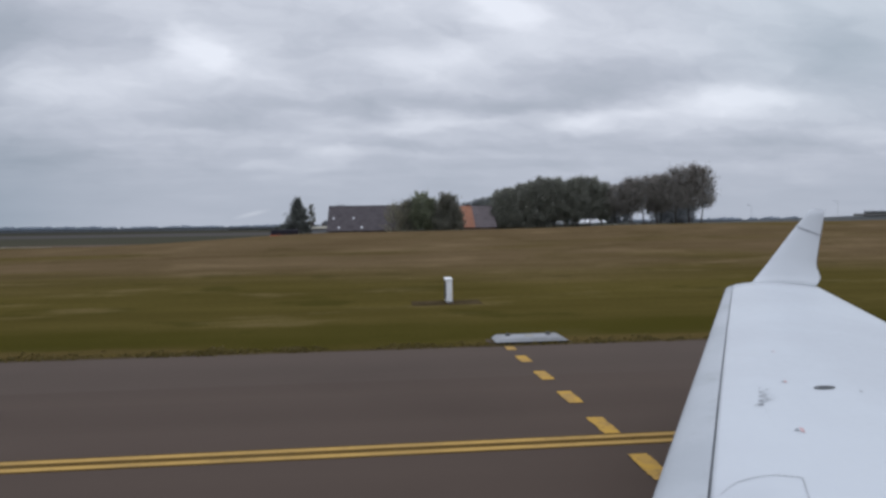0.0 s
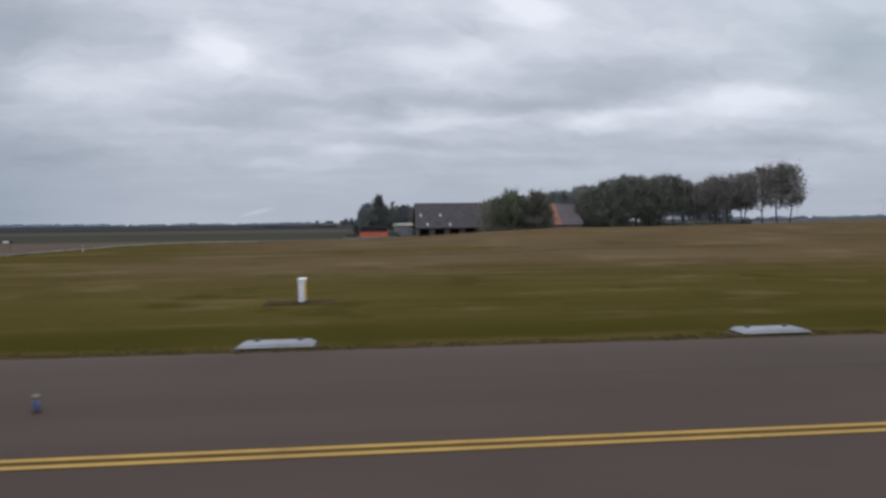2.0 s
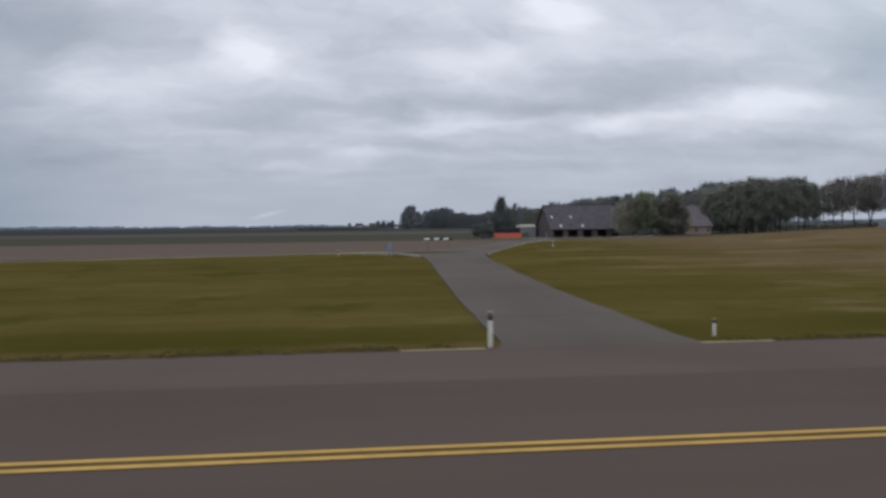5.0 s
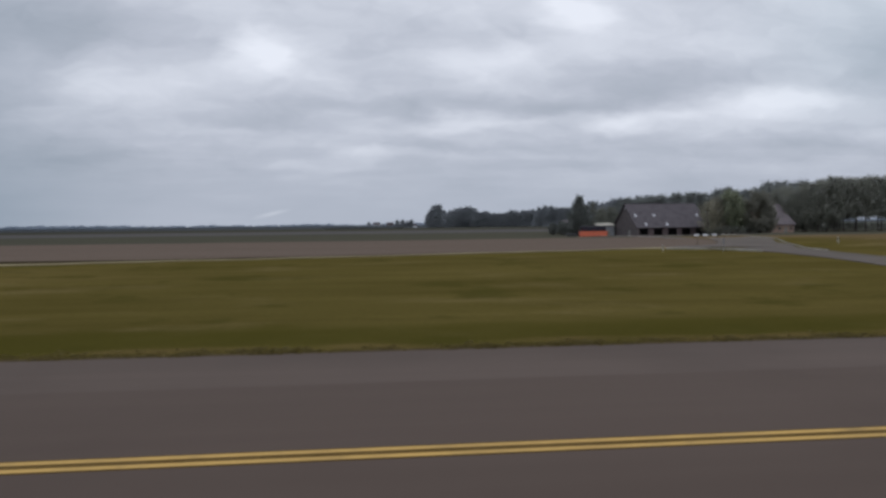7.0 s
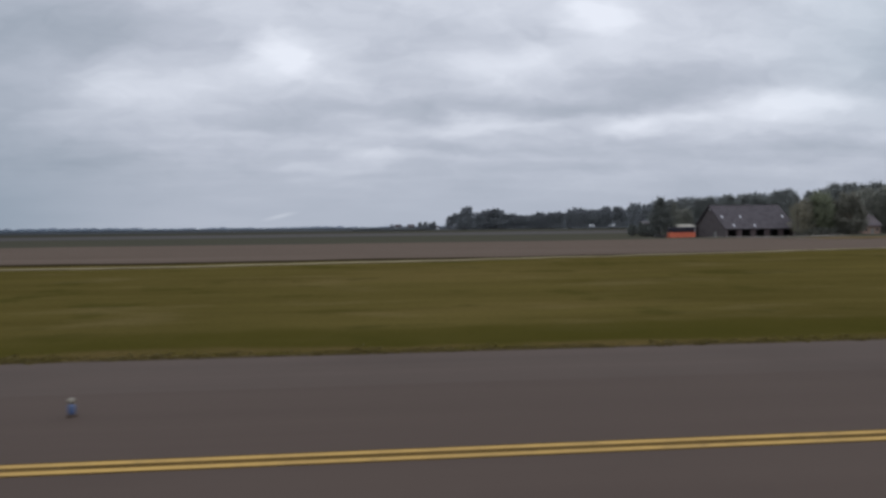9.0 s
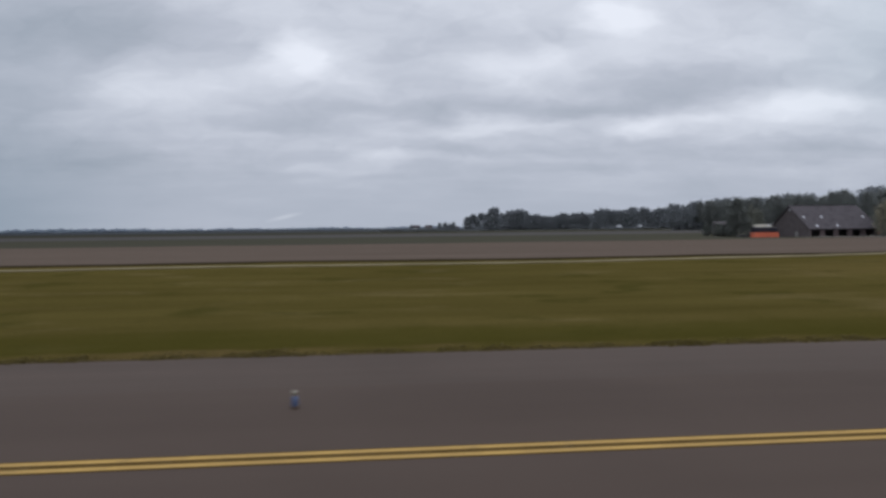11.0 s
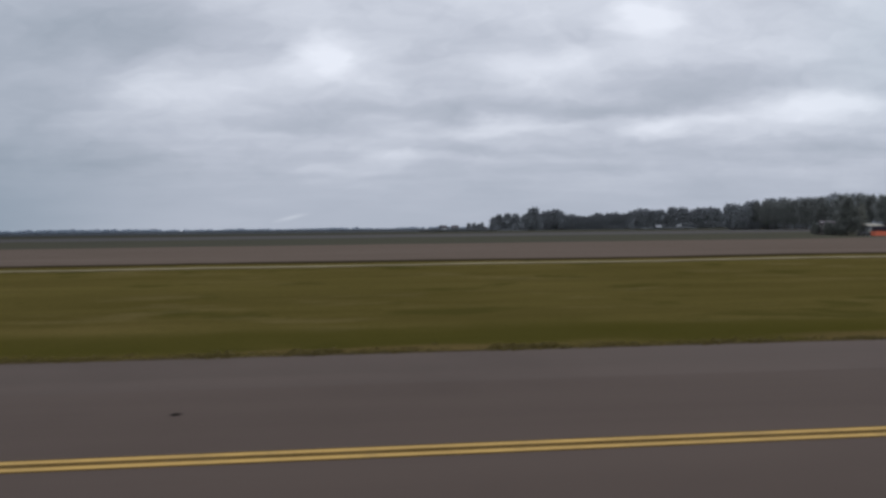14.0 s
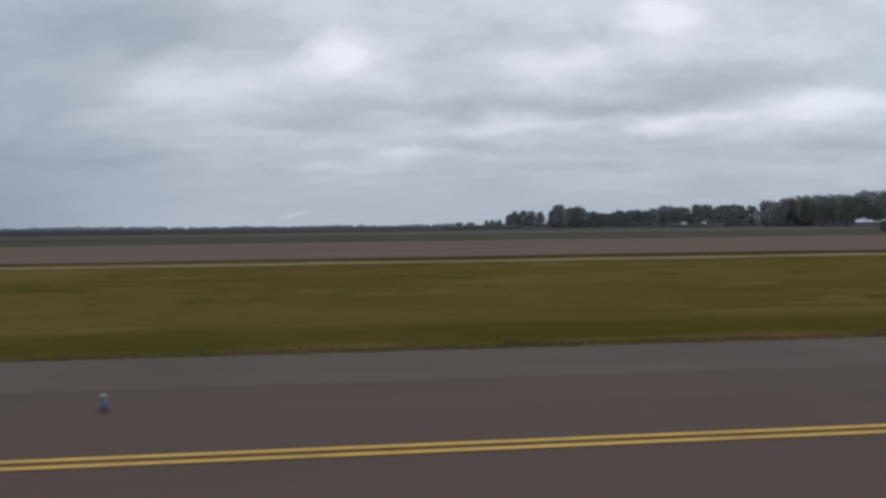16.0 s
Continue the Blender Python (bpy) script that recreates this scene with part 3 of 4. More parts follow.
ribbon("pavement_yard", [(-44, 226), (-30, 226.5), (-14, 227), (0, 228), (10, 229)], [(-43, 240), (-30, 238), (-19.5, 235.2), (0, 235.2), (10, 235.2)], M_YARD, "pale concrete farm yard before the barn", "yard", 0.14, 30)


def kerb(points, label):
    return ribbon("trim_kerb", points, [(x + 0.12, y + 0.3) for x, y in points], M_KERB, label, "kerb", 0.16, 24)


kerb([(-77.3, 59.2), (-77.9, 62.0), (-79.6, 65.2), (-83, 67.9)], "pale concrete kerb round a road corner")
kerb([(-71.0, 58.6), (-70.4, 62.8), (-68.8, 66.6), (-66.2, 73), (-61, 84), (-52, 107)], "pale concrete kerb round a road corner")
for x0, x1 in ((-70.9, -68.6), (-80.0, -77.5)):
    o = tagged(new("trim_edge_slab", finish(box(x0, x1, 18.72, 18.98, -0.40, -0.243, 0.012), "trim_edge_slab", M_PATH)), "pale concrete edging at the road mouth", "kerb", kind="structure")


# ---- things beside the taxiway ----
def edge_light(at):
    t = thing("taxiway_light", at, "blue taxiway edge light with a pale cap on asphalt", "taxiway light", "taxiway edge lights")
    part("base_plate", turned([(0.085, 0), (0.085, 0.025), (0.05, 0.05)]), M_SHOULDER, t, "dusty round foot", True)
    part("sleeve", turned([(0.056, 0.045), (0.061, 0.07), (0.061, 0.22), (0.048, 0.23)]), M_BLUE, t, "blue reflective sleeve", True)
    part("stem", turned([(0.026, 0.225), (0.026, 0.27)]), M_STEEL, t)
    part("cap", turned([(0.052, 0.265), (0.062, 0.28), (0.058, 0.315), (0.038, 0.342), (0.01, 0.348)]), M_CAP, t, "pale glass lamp cap", True)
    return t


LIGHT_X = (-7.3, -38.3, -69.3, -97.2, -124.7, -152.4, -181.7, -211.05, -240.0, -268.9)
first_light = edge_light((LIGHT_X[0], 12.7, paved(12.7)))
for x in (*LIGHT_X[1:], 23.5):
    copy_thing(first_light, pose(x, 12.7, paved(12.7)))


def drain_slab(x):
    t = thing("drain_slab", (x, 19.68, -0.34), "pale grey concrete drain slab with two bolts at grass edge", "drain cover", "drain slabs along the shoulder")
    top = box(-1.12, 1.12, -0.48, 0.46, 0.12, 0.21, 0.0)
    for v in top.verts:
        if v.co.z > 0.16:
            v.co.x -= math.copysign(0.16, v.co.x)
            v.co.y += 0.10 if v.co.y < 0 else 0.0
    bmesh.ops.bevel(top, geom=list(top.edges), offset=0.012, segments=2, profile=0.6, affect="EDGES")
    part("slab", top, M_CONCRETE, t, "pale grey slab with sloping ends")
    # solid near-black box stands in for the shadow line under the slab
    part("gap_shade", box(-1.06, 1.06, -0.40, 0.40, 0.03, 0.119), M_DARK, t, "near-black filler painted as shade under the slab")
    part("footing", box(-1.3, 1.25, -0.85, 0.5, -0.1, 0.055, 0.02), M_SHOULDER, t, "flush asphalt footing")
    part("reflector", box(-0.13, 0.11, -0.05, 0.12, 0.208, 0.222, 0.005), M_KERB, t, "small faded yellowish reflector plate")
    for s in (-0.62, 0.66):
        b = turned([(0.085, 0.205), (0.085, 0.24), (0.06, 0.27), (0.03, 0.28)], 12)
        bmesh.ops.translate(b, verts=b.verts, vec=(s, 0.25, 0))
        part("bolt", b, M_BLACK, t, "round dark steel lifting bolt", True)
    return t


slab = drain_slab(4.45)
for x in (-19.5, -35.0, -159.5):
    copy_thing(slab, pose(x, 19.68, -0.34))


def taxi_sign(x, y):
    z = land(x, y)
    t = thing("taxiway_sign", (x, y, z), "white taxiway sign box, yellow front and black back, on grass", "taxiway sign", "taxiway signs")
    # low dark pad, wider than the sign itself
    part("foundation", box(-1.7, 1.5, -0.7, 0.9, -0.15, 0.03, 0.02), M_DARK_GROUND, t, "dark ground round the footing")
    for yy in (-0.3, 0.45):
        part("leg", box(-0.05, 0.05, yy - 0.05, yy + 0.05, 0.0, 0.16), M_STEEL, t)
    body = part("housing", box(-0.14, 0.14, -0.42, 0.48, 0.1, 1.12, 0.04), M_WHITE, t, "white painted sheet metal housing")
    part("front_panel", box(0.135, 0.155, -0.34, 0.40, 0.2, 1.02, 0.005), M_YPANEL, t, "yellow sign face")
    part("back_panel", box(-0.155, -0.135, -0.34, 0.40, 0.2, 1.02, 0.005), M_BLACK, t, "black sign face")
    part("lid", box(-0.165, 0.165, -0.45, 0.51, 1.115, 1.15, 0.012), M_WHITE, t)
    return t


first_sign = taxi_sign(2.95, 29.6)
copy_thing(first_sign, pose(-35.55, 30.4, land(-35.55, 30.4)))


def bollard(x, y, h, r, label):
    """A round post of height h with a dark band under its cap."""
    t = thing("bollard", (x, y, land(x, y) if y > 19.05 else paved(y)), label, "bollard", "bollards at the road mouth")
    part("post", turned([(r * 1.15, 0), (r * 1.08, 0.03), (r, h * 0.76)]), M_BOLLARD, t, smooth=True)
    part("band", turned([(r * 1.08, h * 0.755), (r * 1.08, h * 0.90)]), M_BLACK, t, "black band", True)
    part("cap", turned([(r * 1.2, h * 0.895), (r * 1.25, h * 0.95), (r, h * 0.985), (r * 0.35, h)]), M_CAP, t, "pale cap", True)
    return t


bollard(-69.85, 20.05, 0.58, 0.044, "short white round bollard with a black band at road mouth")
bollard(-77.3, 19.12, 1.12, 0.062, "tall dusty white bollard with a dark top at road mouth")


def marker_post(x, y, h):
    t = thing("marker_post", (x, y, land(x, y)), "slim white roadside marker post with a dark band", "marker post", "marker posts along the lane")
    part("post", box(-0.045, 0.045, -0.04, 0.04, 0, h, 0.015), M_BOLLARD, t)
    part("band", box(-0.065, 0.065, -0.055, 0.055, h - 0.24, h - 0.14), M_BLACK, t, "dark reflector band")
    return t


mp = marker_post(-62.3, 69.2, 0.62)
copy_thing(mp, pose(-85.0, 64.2, land(-85.0, 64.2)))


def barrier(x, y):
    t = thing("barrier", (x, y, land(x, y)), "white and black striped road barrier board on two posts", "barrier")
    for s in (-1.25, 1.25):
        part("post", box(s - 0.02, s + 0.02, -0.03, 0.03, 0, 1.3, 0.005), M_RUST, t, "thin rusty post")
        part("foot", box(s - 0.12, s + 0.12, -0.4, 0.4, 0, 0.08, 0.02), M_RUST, t)
    for k in range(6):
        w = 0.62 if k % 2 == 0 else 0.5
        x0 = -1.7 + sum((0.62, 0.5)[j % 2] for j in range(k))
        part("board", box(x0, x0 + w, -0.09, -0.05, 1.18, 1.36, 0.008), M_WHITE if k % 2 == 0 else M_BLACK, t, "white board" if k % 2 == 0 else "black board")
    return t


barrier(-74.2, 76.0)


def road_sign(x, y):
    t = thing("road_sign", (x, y, land(x, y)), "blue-grey back of a small road sign on two posts", "road sign", turn=61.5)
    for s in (-0.45, 0.45):
        part("post", turned([(0.03, 0), (0.03, 1.35)], 10), M_STEEL, t).location = (s, 0, 0)
    part("panel", box(-0.66, 0.66, -0.06, -0.03, 0.62, 1.35, 0.01), M_SIGNBACK, t, "blue-grey sheet metal panel")
    part("rim", box(-0.68, 0.68, -0.03, -0.02, 0.60, 1.37, 0.004), M_STEEL, t)
    return t


road_sign(-80.1, 61.3)


# ---- the farm ----
def slope(points, thick):
    """A flat slab from a closed outline in space, thickened along its normal."""
    bm = bmesh.new()
    f = bm.faces.new([bm.verts.new(p) for p in points])
    bm.normal_update()
    if f.normal.z < 0:
        f.normal_flip()
    nrm = f.normal.copy()
    r = bmesh.ops.extrude_face_region(bm, geom=[f])
    bmesh.ops.translate(bm, verts=[v for v in r["geom"] if isinstance(v, bmesh.types.BMVert)], vec=nrm * thick)
    return bm


def gable_wall(x, y0, y1, z0, eave, top, thick):
    bm = bmesh.new()
    ym = (y0 + y1) / 2
    a = [bm.verts.new((x, y, z)) for y, z in ((y0, z0), (y1, z0), (y1, eave), (ym, top), (y0, eave))]
    f = bm.faces.new(a)
    r = bmesh.ops.extrude_face_region(bm, geom=[f])
    bmesh.ops.translate(bm, verts=[v for v in r["geom"] if isinstance(v, bmesh.types.BMVert)], vec=(thick, 0, 0))
    return bm


def barn():
    g = -2.5
    t = thing("barn", (-5.6, 247.8, g), "long dark-tiled farm barn with open bays and pale skylights", "barn")
    L, D, eave, top = 13.8, 12.5, 3.85, 12.6
    k = (top - eave) / D
    front = [(-L - 0.6, -D - 0.6, eave - 0.6 * k), (L + 0.6, -D - 0.6, eave - 0.6 * k), (L + 0.6, 0, top), (-L - 0.6, 0, top)]
    roof = part("roof", slope(front, 0.28), M_ROOF, t, "dark grey-brown tiled roof slope")
    part("roof", slope([(x, -y, z) for x, y, z in front], 0.28), M_ROOF, t, "dark grey-brown tiled roof slope")
    part("ridge", box(-L - 0.7, L + 0.7, -0.25, 0.25, top + 0.1, top + 0.42, 0.08), M_ROOF, t)
    part("gable", gable_wall(-L, -D, D, 0, eave, top - 0.1, 0.35), M_BRICK, t, "dark brick gable wall")
    part("gable", gable_wall(L - 0.35, -D, D, 0, eave, top - 0.1, 0.35), M_BRICK, t, "dark brick gable wall")
    part("back_wall", box(-L + 0.36, L - 0.36, D - 0.35, D, 0, eave), M_BRICK, t)
    # added near-black sheet imitates the shade inside the bays
    part("bay_shade", box(-L + 0.36, L - 0.36, -D + 4.0, -D + 4.2, 0, eave + 2), M_DARK, t, "near-black sheet painted as shade in the open bays")
    part("lintel", box(-L + 0.36, L - 0.36, -D, -D + 0.3, eave - 0.55, eave - 0.02), M_BRICK, t)
    for a, b in ((-13.44, -13.0), (-9.6, -7.5), (-4.1, -2.0), (1.4, 3.5), (6.9, 9.0), (12.4, 13.44)):
        part("pillar", box(a, b, -D + 0.01, -D + 0.32, 0, eave - 0.56, 0.03), M_BRICK, t, "brick pillar")
    for x, u in ((-12.3, 0.47), (-5.0, 0.47), (12.1, 0.47), (-10.1, 0.08), (-1.9, 0.08)):
        z = eave + u * (top - eave)
        y = -D + u * D
        s = part("skylight", slope([(x - 0.30, y - 0.6, z - 0.6 * k + 0.30), (x + 0.30, y - 0.6, z - 0.6 * k + 0.30), (x + 0.30, y + 0.6, z + 0.6 * k + 0.30), (x - 0.30, y + 0.6, z + 0.6 * k + 0.30)], 0.08), M_SKYLIGHT, roof, "pale skylight pane")
    board = gable_wall(-L - 0.07, -0.85, 0.85, top - 1.55, top - 1.5, top - 0.75, 0.06)
    part("gable_board", board, M_SKYLIGHT, t, "small pale board at the gable top")
    part("side_door", box(-L - 0.06, -L - 0.005, -5.4, -3.6, 0, 2.6, 0.01), M_SHED, t, "pale plank door in the gable")
    return t


barn()


def farmhouse():
    g = -1.3
    t = thing("farmhouse", (36.5, 243, g), "farmhouse with steep roof, half orange and half grey tiles", "house")
    x0, xm, x1, D, eave, top = -14.5, -3.2, 4.4, 10.0, 3.2, 10.7
    k = (top - eave) / D
    for a, b, m, label, up in ((x0 - 0.3, xm, M_OROOF, "orange tiled roof slope", 0.06), (xm, x1 + 0.3, M_HROOF, "grey tiled roof slope", 0.0)):
        front = [(a, -D - 0.5, eave - 0.5 * k + up), (b, -D - 0.5, eave - 0.5 * k + up), (b, 0, top + up), (a, 0, top + up)]
        part("roof", slope(front, 0.25), m, t, label)
        part("roof", slope([(x, -y, z) for x, y, z in front], 0.25), m, t, label)
        part("ridge", box(a, b, -0.2, 0.2, top + 0.12 + up, top + 0.38 + up, 0.06), m, t)
    part("gable", gable_wall(x0, -D, D, 0, eave, top - 0.1, 0.3), M_ORANGEBRICK, t, "orange brick gable wall")
    part("gable", gable_wall(x1 - 0.3, -D, D, 0, eave, top - 0.1, 0.3), M_BRICK, t, "dark brick gable wall")
    part("front_wall", box(x0 + 0.31, x1 - 0.31, -D, -D + 0.3, 0, eave - 0.03), M_ORANGEBRICK, t)
    part("back_wall", box(x0 + 0.31, x1 - 0.31, D - 0.3, D, 0, eave - 0.03), M_ORANGEBRICK, t)
    for x in (-11.5, -6.5, -1.6, 2.9):
        w = part("window", box(x - 0.5, x + 0.5, -D - 0.03, -D + 0.02, 1.0, 2.2, 0.02), M_SHED, t, "grey window frame")
        part("pane", box(x - 0.4, x + 0.4, -D - 0.04, -D - 0.031, 1.1, 2.1), M_DARK, w)
    part("door", box(0.4, 1.4, -D - 0.04, -D + 0.02, 0, 2.1, 0.01), M_SHED, t, "pale wooden door")
    return t


farmhouse()


def shed():
    t = thing("shed", (-23.6, 260, -2.2), "small pale grey corrugated shed beside the barn", "shed")
    part("body", box(-4.0, 3.4, -2.5, 3, 0, 4.1, 0.03), M_CONCRETE, t)
    part("roof", slope([(-4.3, -2.9, 4.12), (3.7, -2.9, 4.12), (3.7, 3.4, 5.15), (-4.3, 3.4, 5.15)], 0.12), M_KERB, t, "grey sheet roof")
    part("door", box(-0.4, 2.6, -2.56, -2.49, 0, 2.6, 0.02), M_CONCRETE, t, "pale sliding door")
    for i in range(12):
        part("rib", box(-3.3 + i * 0.58, -3.22 + i * 0.58, -2.54, -2.49, 2.65 if 2.9 < i * 0.58 < 6.0 else 0.02, 4.08), M_CONCRETE, t)
    return t


shed()


def container():
    t = thing("container", (-35.2, 239.0, land(-35.2, 239.0) - 0.05), "long orange-red steel waste container on the farm yard", "container")
    body = part("body", box(-5.1, 5.1, -1.2, 1.2, 0.25, 2.4, 0.05), M_ORANGE, t)
    for i in range(13):
        part("rib", box(-5.0 + i * 0.82, -4.88 + i * 0.82, -1.28, -1.19, 0.3, 2.35, 0.01), M_ORANGE, body)
    part("rim", box(-5.15, 5.15, -1.27, 1.27, 2.35, 2.52, 0.03), M_ORANGE, t)
    for s in (-0.7, 0.7):
        part("skid", box(-5.3, 5.3, s - 0.1, s + 0.1, 0, 0.26, 0.01), M_STEEL, t, "grey steel skid")
    heap = box(-4.9, 4.7, -1.1, 1.1, 2.4, 4.5, 0.45)
    for v in heap.verts:
        if v.co.z > 2.6:
            v.co.z += 0.35 * noise.noise((v.co.x * 0.5, v.co.y, 2)) - 0.03 * abs(v.co.x)
    part("load", heap, M_TARP, t, "dark tarpaulin heaped over the load")
    return t


container()

def hut():
    t = thing("hut", (-34.0, 274, -1.75), "dark brick farm hut under the trees", "hut")
    part("wall", box(-2.7, 2.7, -2.2, 2.2, 0, 5.2, 0.03), M_BRICK, t)
    part("roof", slope([(-3.0, -2.6, 5.15), (3.0, -2.6, 5.15), (3.0, 2.6, 6.1), (-3.0, 2.6, 6.1)], 0.15), M_HROOF, t, "dark low pitched roof")
    part("door", box(-0.6, 0.6, -2.26, -2.19, 0, 2.1, 0.02), M_DARK, t, "dark door")
    return t


hut()

trough = thing("trailer", (-43.0, 240.5, land(-43.0, 240.5) - 0.03), "low dark farm trailer standing on the yard", "trailer")
part("bed", box(-2.2, 2.2, -1.0, 1.0, 0.7, 1.5, 0.05), M_BLACK, trough)
part("drawbar", box(2.2, 3.4, -0.08, 0.08, 0.6, 0.75, 0.02), M_STEEL, trough)
for sx in (-0.9, 0.9):
    for sy in (-0.95, 0.95):
        w = turned([(0.30, -0.12), (0.40, -0.1), (0.42, 0), (0.40, 0.1), (0.30, 0.12)], 18)
        bmesh.ops.rotate(w, verts=w.verts, matrix=Matrix.Rotation(radians(90), 3, "X"))
        bmesh.ops.translate(w, verts=w.verts, vec=(sx, sy, 0.42))
        part("wheel", w, M_TYRE, trough, smooth=True)


def greenhouse():
    t = thing("greenhouse", (176.0, 566, -1.5), "row of low white greenhouse roofs beyond the trees", "greenhouse")
    for i in range(6):
        x = -20 + i * 6.7
        part("bay", slope([(x, -8, 4.6), (x + 3.2, -8, 7.0), (x + 3.2, 8, 7.0), (x, 8, 4.6)], 0.15), M_GLASSHOUSE, t, "whitewashed roof bay")
        part("bay", slope([(x + 3.2, -8, 7.0), (x + 6.4, -8, 4.6), (x + 6.4, 8, 4.6), (x + 3.2, 8, 7.0)], 0.15), M_GLASSHOUSE, t, "whitewashed roof bay")
        bm = bmesh.new()
        bm.faces.new([bm.verts.new(p) for p in ((x, -10.4, 4.5), (x + 6.4, -10.4, 4.5), (x + 3.2, -8.0, 6.95))])
        part("bay_end", bm, M_GLASSHOUSE, t)
    part("wall", box(-20, 20, -7.8, 7.8, 0, 3.1), M_STEEL, t, "dim glazed side wall")
    part("upper_wall", box(-20.1, 20.1, -10.3, 7.9, 3.104, 4.49), M_GLASSHOUSE, t, "whitewashed upper wall")
    return t


greenhouse()


# ---- trees ----
def trunk_mesh(rng, h, r, crown_z, limbs):
    bm = bmesh.new()
    lean = [rng.uniform(-0.03, 0.03), rng.uniform(-0.03, 0.03)]
    def limb(a, b, ra, rb, seg=4, n=7):
        a, b = Vector(a), Vector(b)
        d = (b - a).normalized()
        u = d.orthogonal().normalized()
        v = d.cross(u)
        bend = Vector((rng.uniform(-1, 1), rng.uniform(-1, 1), 0)) * (b - a).length * 0.05
        rings = []
        for i in range(seg + 1):
            f = i / seg
            c = a.lerp(b, f) + bend * math.sin(f * math.pi)
            rr = ra + (rb - ra) * f
            rings.append([bm.verts.new(c + (u * math.cos(2 * math.pi * j / n) + v * math.sin(2 * math.pi * j / n)) * rr) for j in range(n)])
        for p, q in zip(rings, rings[1:]):
            for j in range(n):
                bm.faces.new((p[j], p[(j + 1) % n], q[(j + 1) % n], q[j]))
        bm.faces.new(rings[-1])
    top = (lean[0] * h, lean[1] * h, h * 0.93)
    limb((0, 0, -0.3), top, r, r * 0.15, 7)
    for i in range(limbs):
        f = rng.uniform(crown_z / h * 0.85, 0.8)
        a = rng.uniform(0, 2 * math.pi)
        ln = h * rng.uniform(0.09, 0.17)
        p = Vector((lean[0] * h * f, lean[1] * h * f, h * f))
        limb(p, p + Vector((math.cos(a) * ln, math.sin(a) * ln, ln * rng.uniform(0.5, 1.1))), r * 0.4 * (1.1 - f), r * 0.08, 3, 5)
    return finish(bm, "trunk", M_BARK, True)


def crown_mesh(rng, h, z0, width, lobes, leaves, size, mat, cone=0.0):
    """Clumps of small bent leaf faces on the shells of uneven lobes."""
    pts, faces = [], []
    lob = []
    for i in range(lobes):
        f = rng.random() ** 0.85
        z = z0 + (h - z0) * (0.08 + 0.84 * f)
        prof = math.sin(math.pi * min(1, 0.28 + 0.68 * f)) ** 0.55 if not cone else (1 - f) * 0.95 + 0.05
        a = rng.uniform(0, 2 * math.pi)
        rad = width * 0.5 * prof * rng.uniform(0.35, 0.85)
        rr = width * (0.105 if not cone else 0.085) * rng.uniform(0.6, 1.5) * (0.55 + 0.45 * prof)
        axis = Vector((math.cos(a) * 0.55 + rng.uniform(-0.3, 0.3), math.sin(a) * 0.55 + rng.uniform(-0.3, 0.3), 0.55 + 0.5 * f)).normalized()
        lob.append((Vector((math.cos(a) * rad, math.sin(a) * rad, z)), rr, axis))
    for i in range(leaves):
        c, rr, axis = lob[i % lobes]
        d = Vector((rng.gauss(0, 1), rng.gauss(0, 1), rng.gauss(0, 1))).normalized()
        p = c + axis * (rr * max(-1.5, min(1.7, rng.gauss(0, 0.85)))) + d * (rr * 0.85 * rng.random() ** 0.6)
        s = size * rng.uniform(0.55, 1.3)
        nrm = (d * 0.6 + Vector((rng.uniform(-0.9, 0.9), rng.uniform(-0.9, 0.9), rng.uniform(0.0, 1.0)))).normalized()
        u = nrm.orthogonal().normalized()
        u.rotate(Matrix.Rotation(rng.uniform(0, 6.28), 3, nrm))
        v = nrm.cross(u)
        k = len(pts)
        pts += [p + u * s, p + v * s * 0.7 + nrm * s * 0.25, p - u * s, p - v * s * 0.7 + nrm * s * 0.2]
        faces += [(k, k + 1, k + 2), (k, k + 2, k + 3)]
    me = bpy.data.meshes.new("crown")
    me.from_pydata([tuple(p) for p in pts], [], faces)
    me.materials.append(mat)
    return me


def tree(name, seed, h, z0, width, r, lobes, leaves, size, mat, label, group, limbs=7, cone=0.0):
    rng = random.Random(seed)
    t = thing(name, (0, 0, 0), label, "tree", group)
    a = new("trunk", trunk_mesh(rng, h, r, z0, limbs))
    b = new("crown", crown_mesh(rng, h, z0, width, lobes, leaves, size, mat, cone))
    a.parent = b.parent = t
    return t


def plant(makers, places, seed):
    """Set trees out: the first of each kind where it was made, copies elsewhere."""
    rng = random.Random(seed)
    used = set()
    for i, (x, y, hs) in enumerate(places):
        k = i % len(makers)
        m, h = makers[k]
        s = hs / h
        mat = pose(x, y, land(x, y) - 0.05, 0, 0, rng.uniform(0, 360))
        sc = (s * rng.uniform(0.92, 1.12), s * rng.uniform(0.92, 1.12), s)
        if k not in used:
            used.add(k)
            m.matrix_basis, m.scale = mat, sc
        else:
            c = copy_thing(m, mat)
            c.scale = sc


dense = [(tree("tree", 10 + i, 19.5, 1.0, 11.5, 0.32, 220, 17000, 0.26, M_LEAF, "dense dark green broadleaf tree in the farm shelter belt", "farm trees"), 17.3) for i in range(3)]
tall = [(tree("tree", 20 + i, 24, 8.0, 13.2, 0.30, 170, 7200, 0.25, M_LEAF_BROWN, "tall poplar with a bare trunk and airy brownish crown", "tall poplars", 12), 22) for i in range(3)]
low = [(tree("tree", 25 + i, 24, 5.6, 12.6, 0.24, 220, 15000, 0.26, M_LEAF, "tall dark green poplar in the shelter belt", "tall poplars", 9), 22) for i in range(3)]
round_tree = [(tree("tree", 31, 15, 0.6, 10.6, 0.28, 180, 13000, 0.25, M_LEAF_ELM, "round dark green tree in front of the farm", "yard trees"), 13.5)]
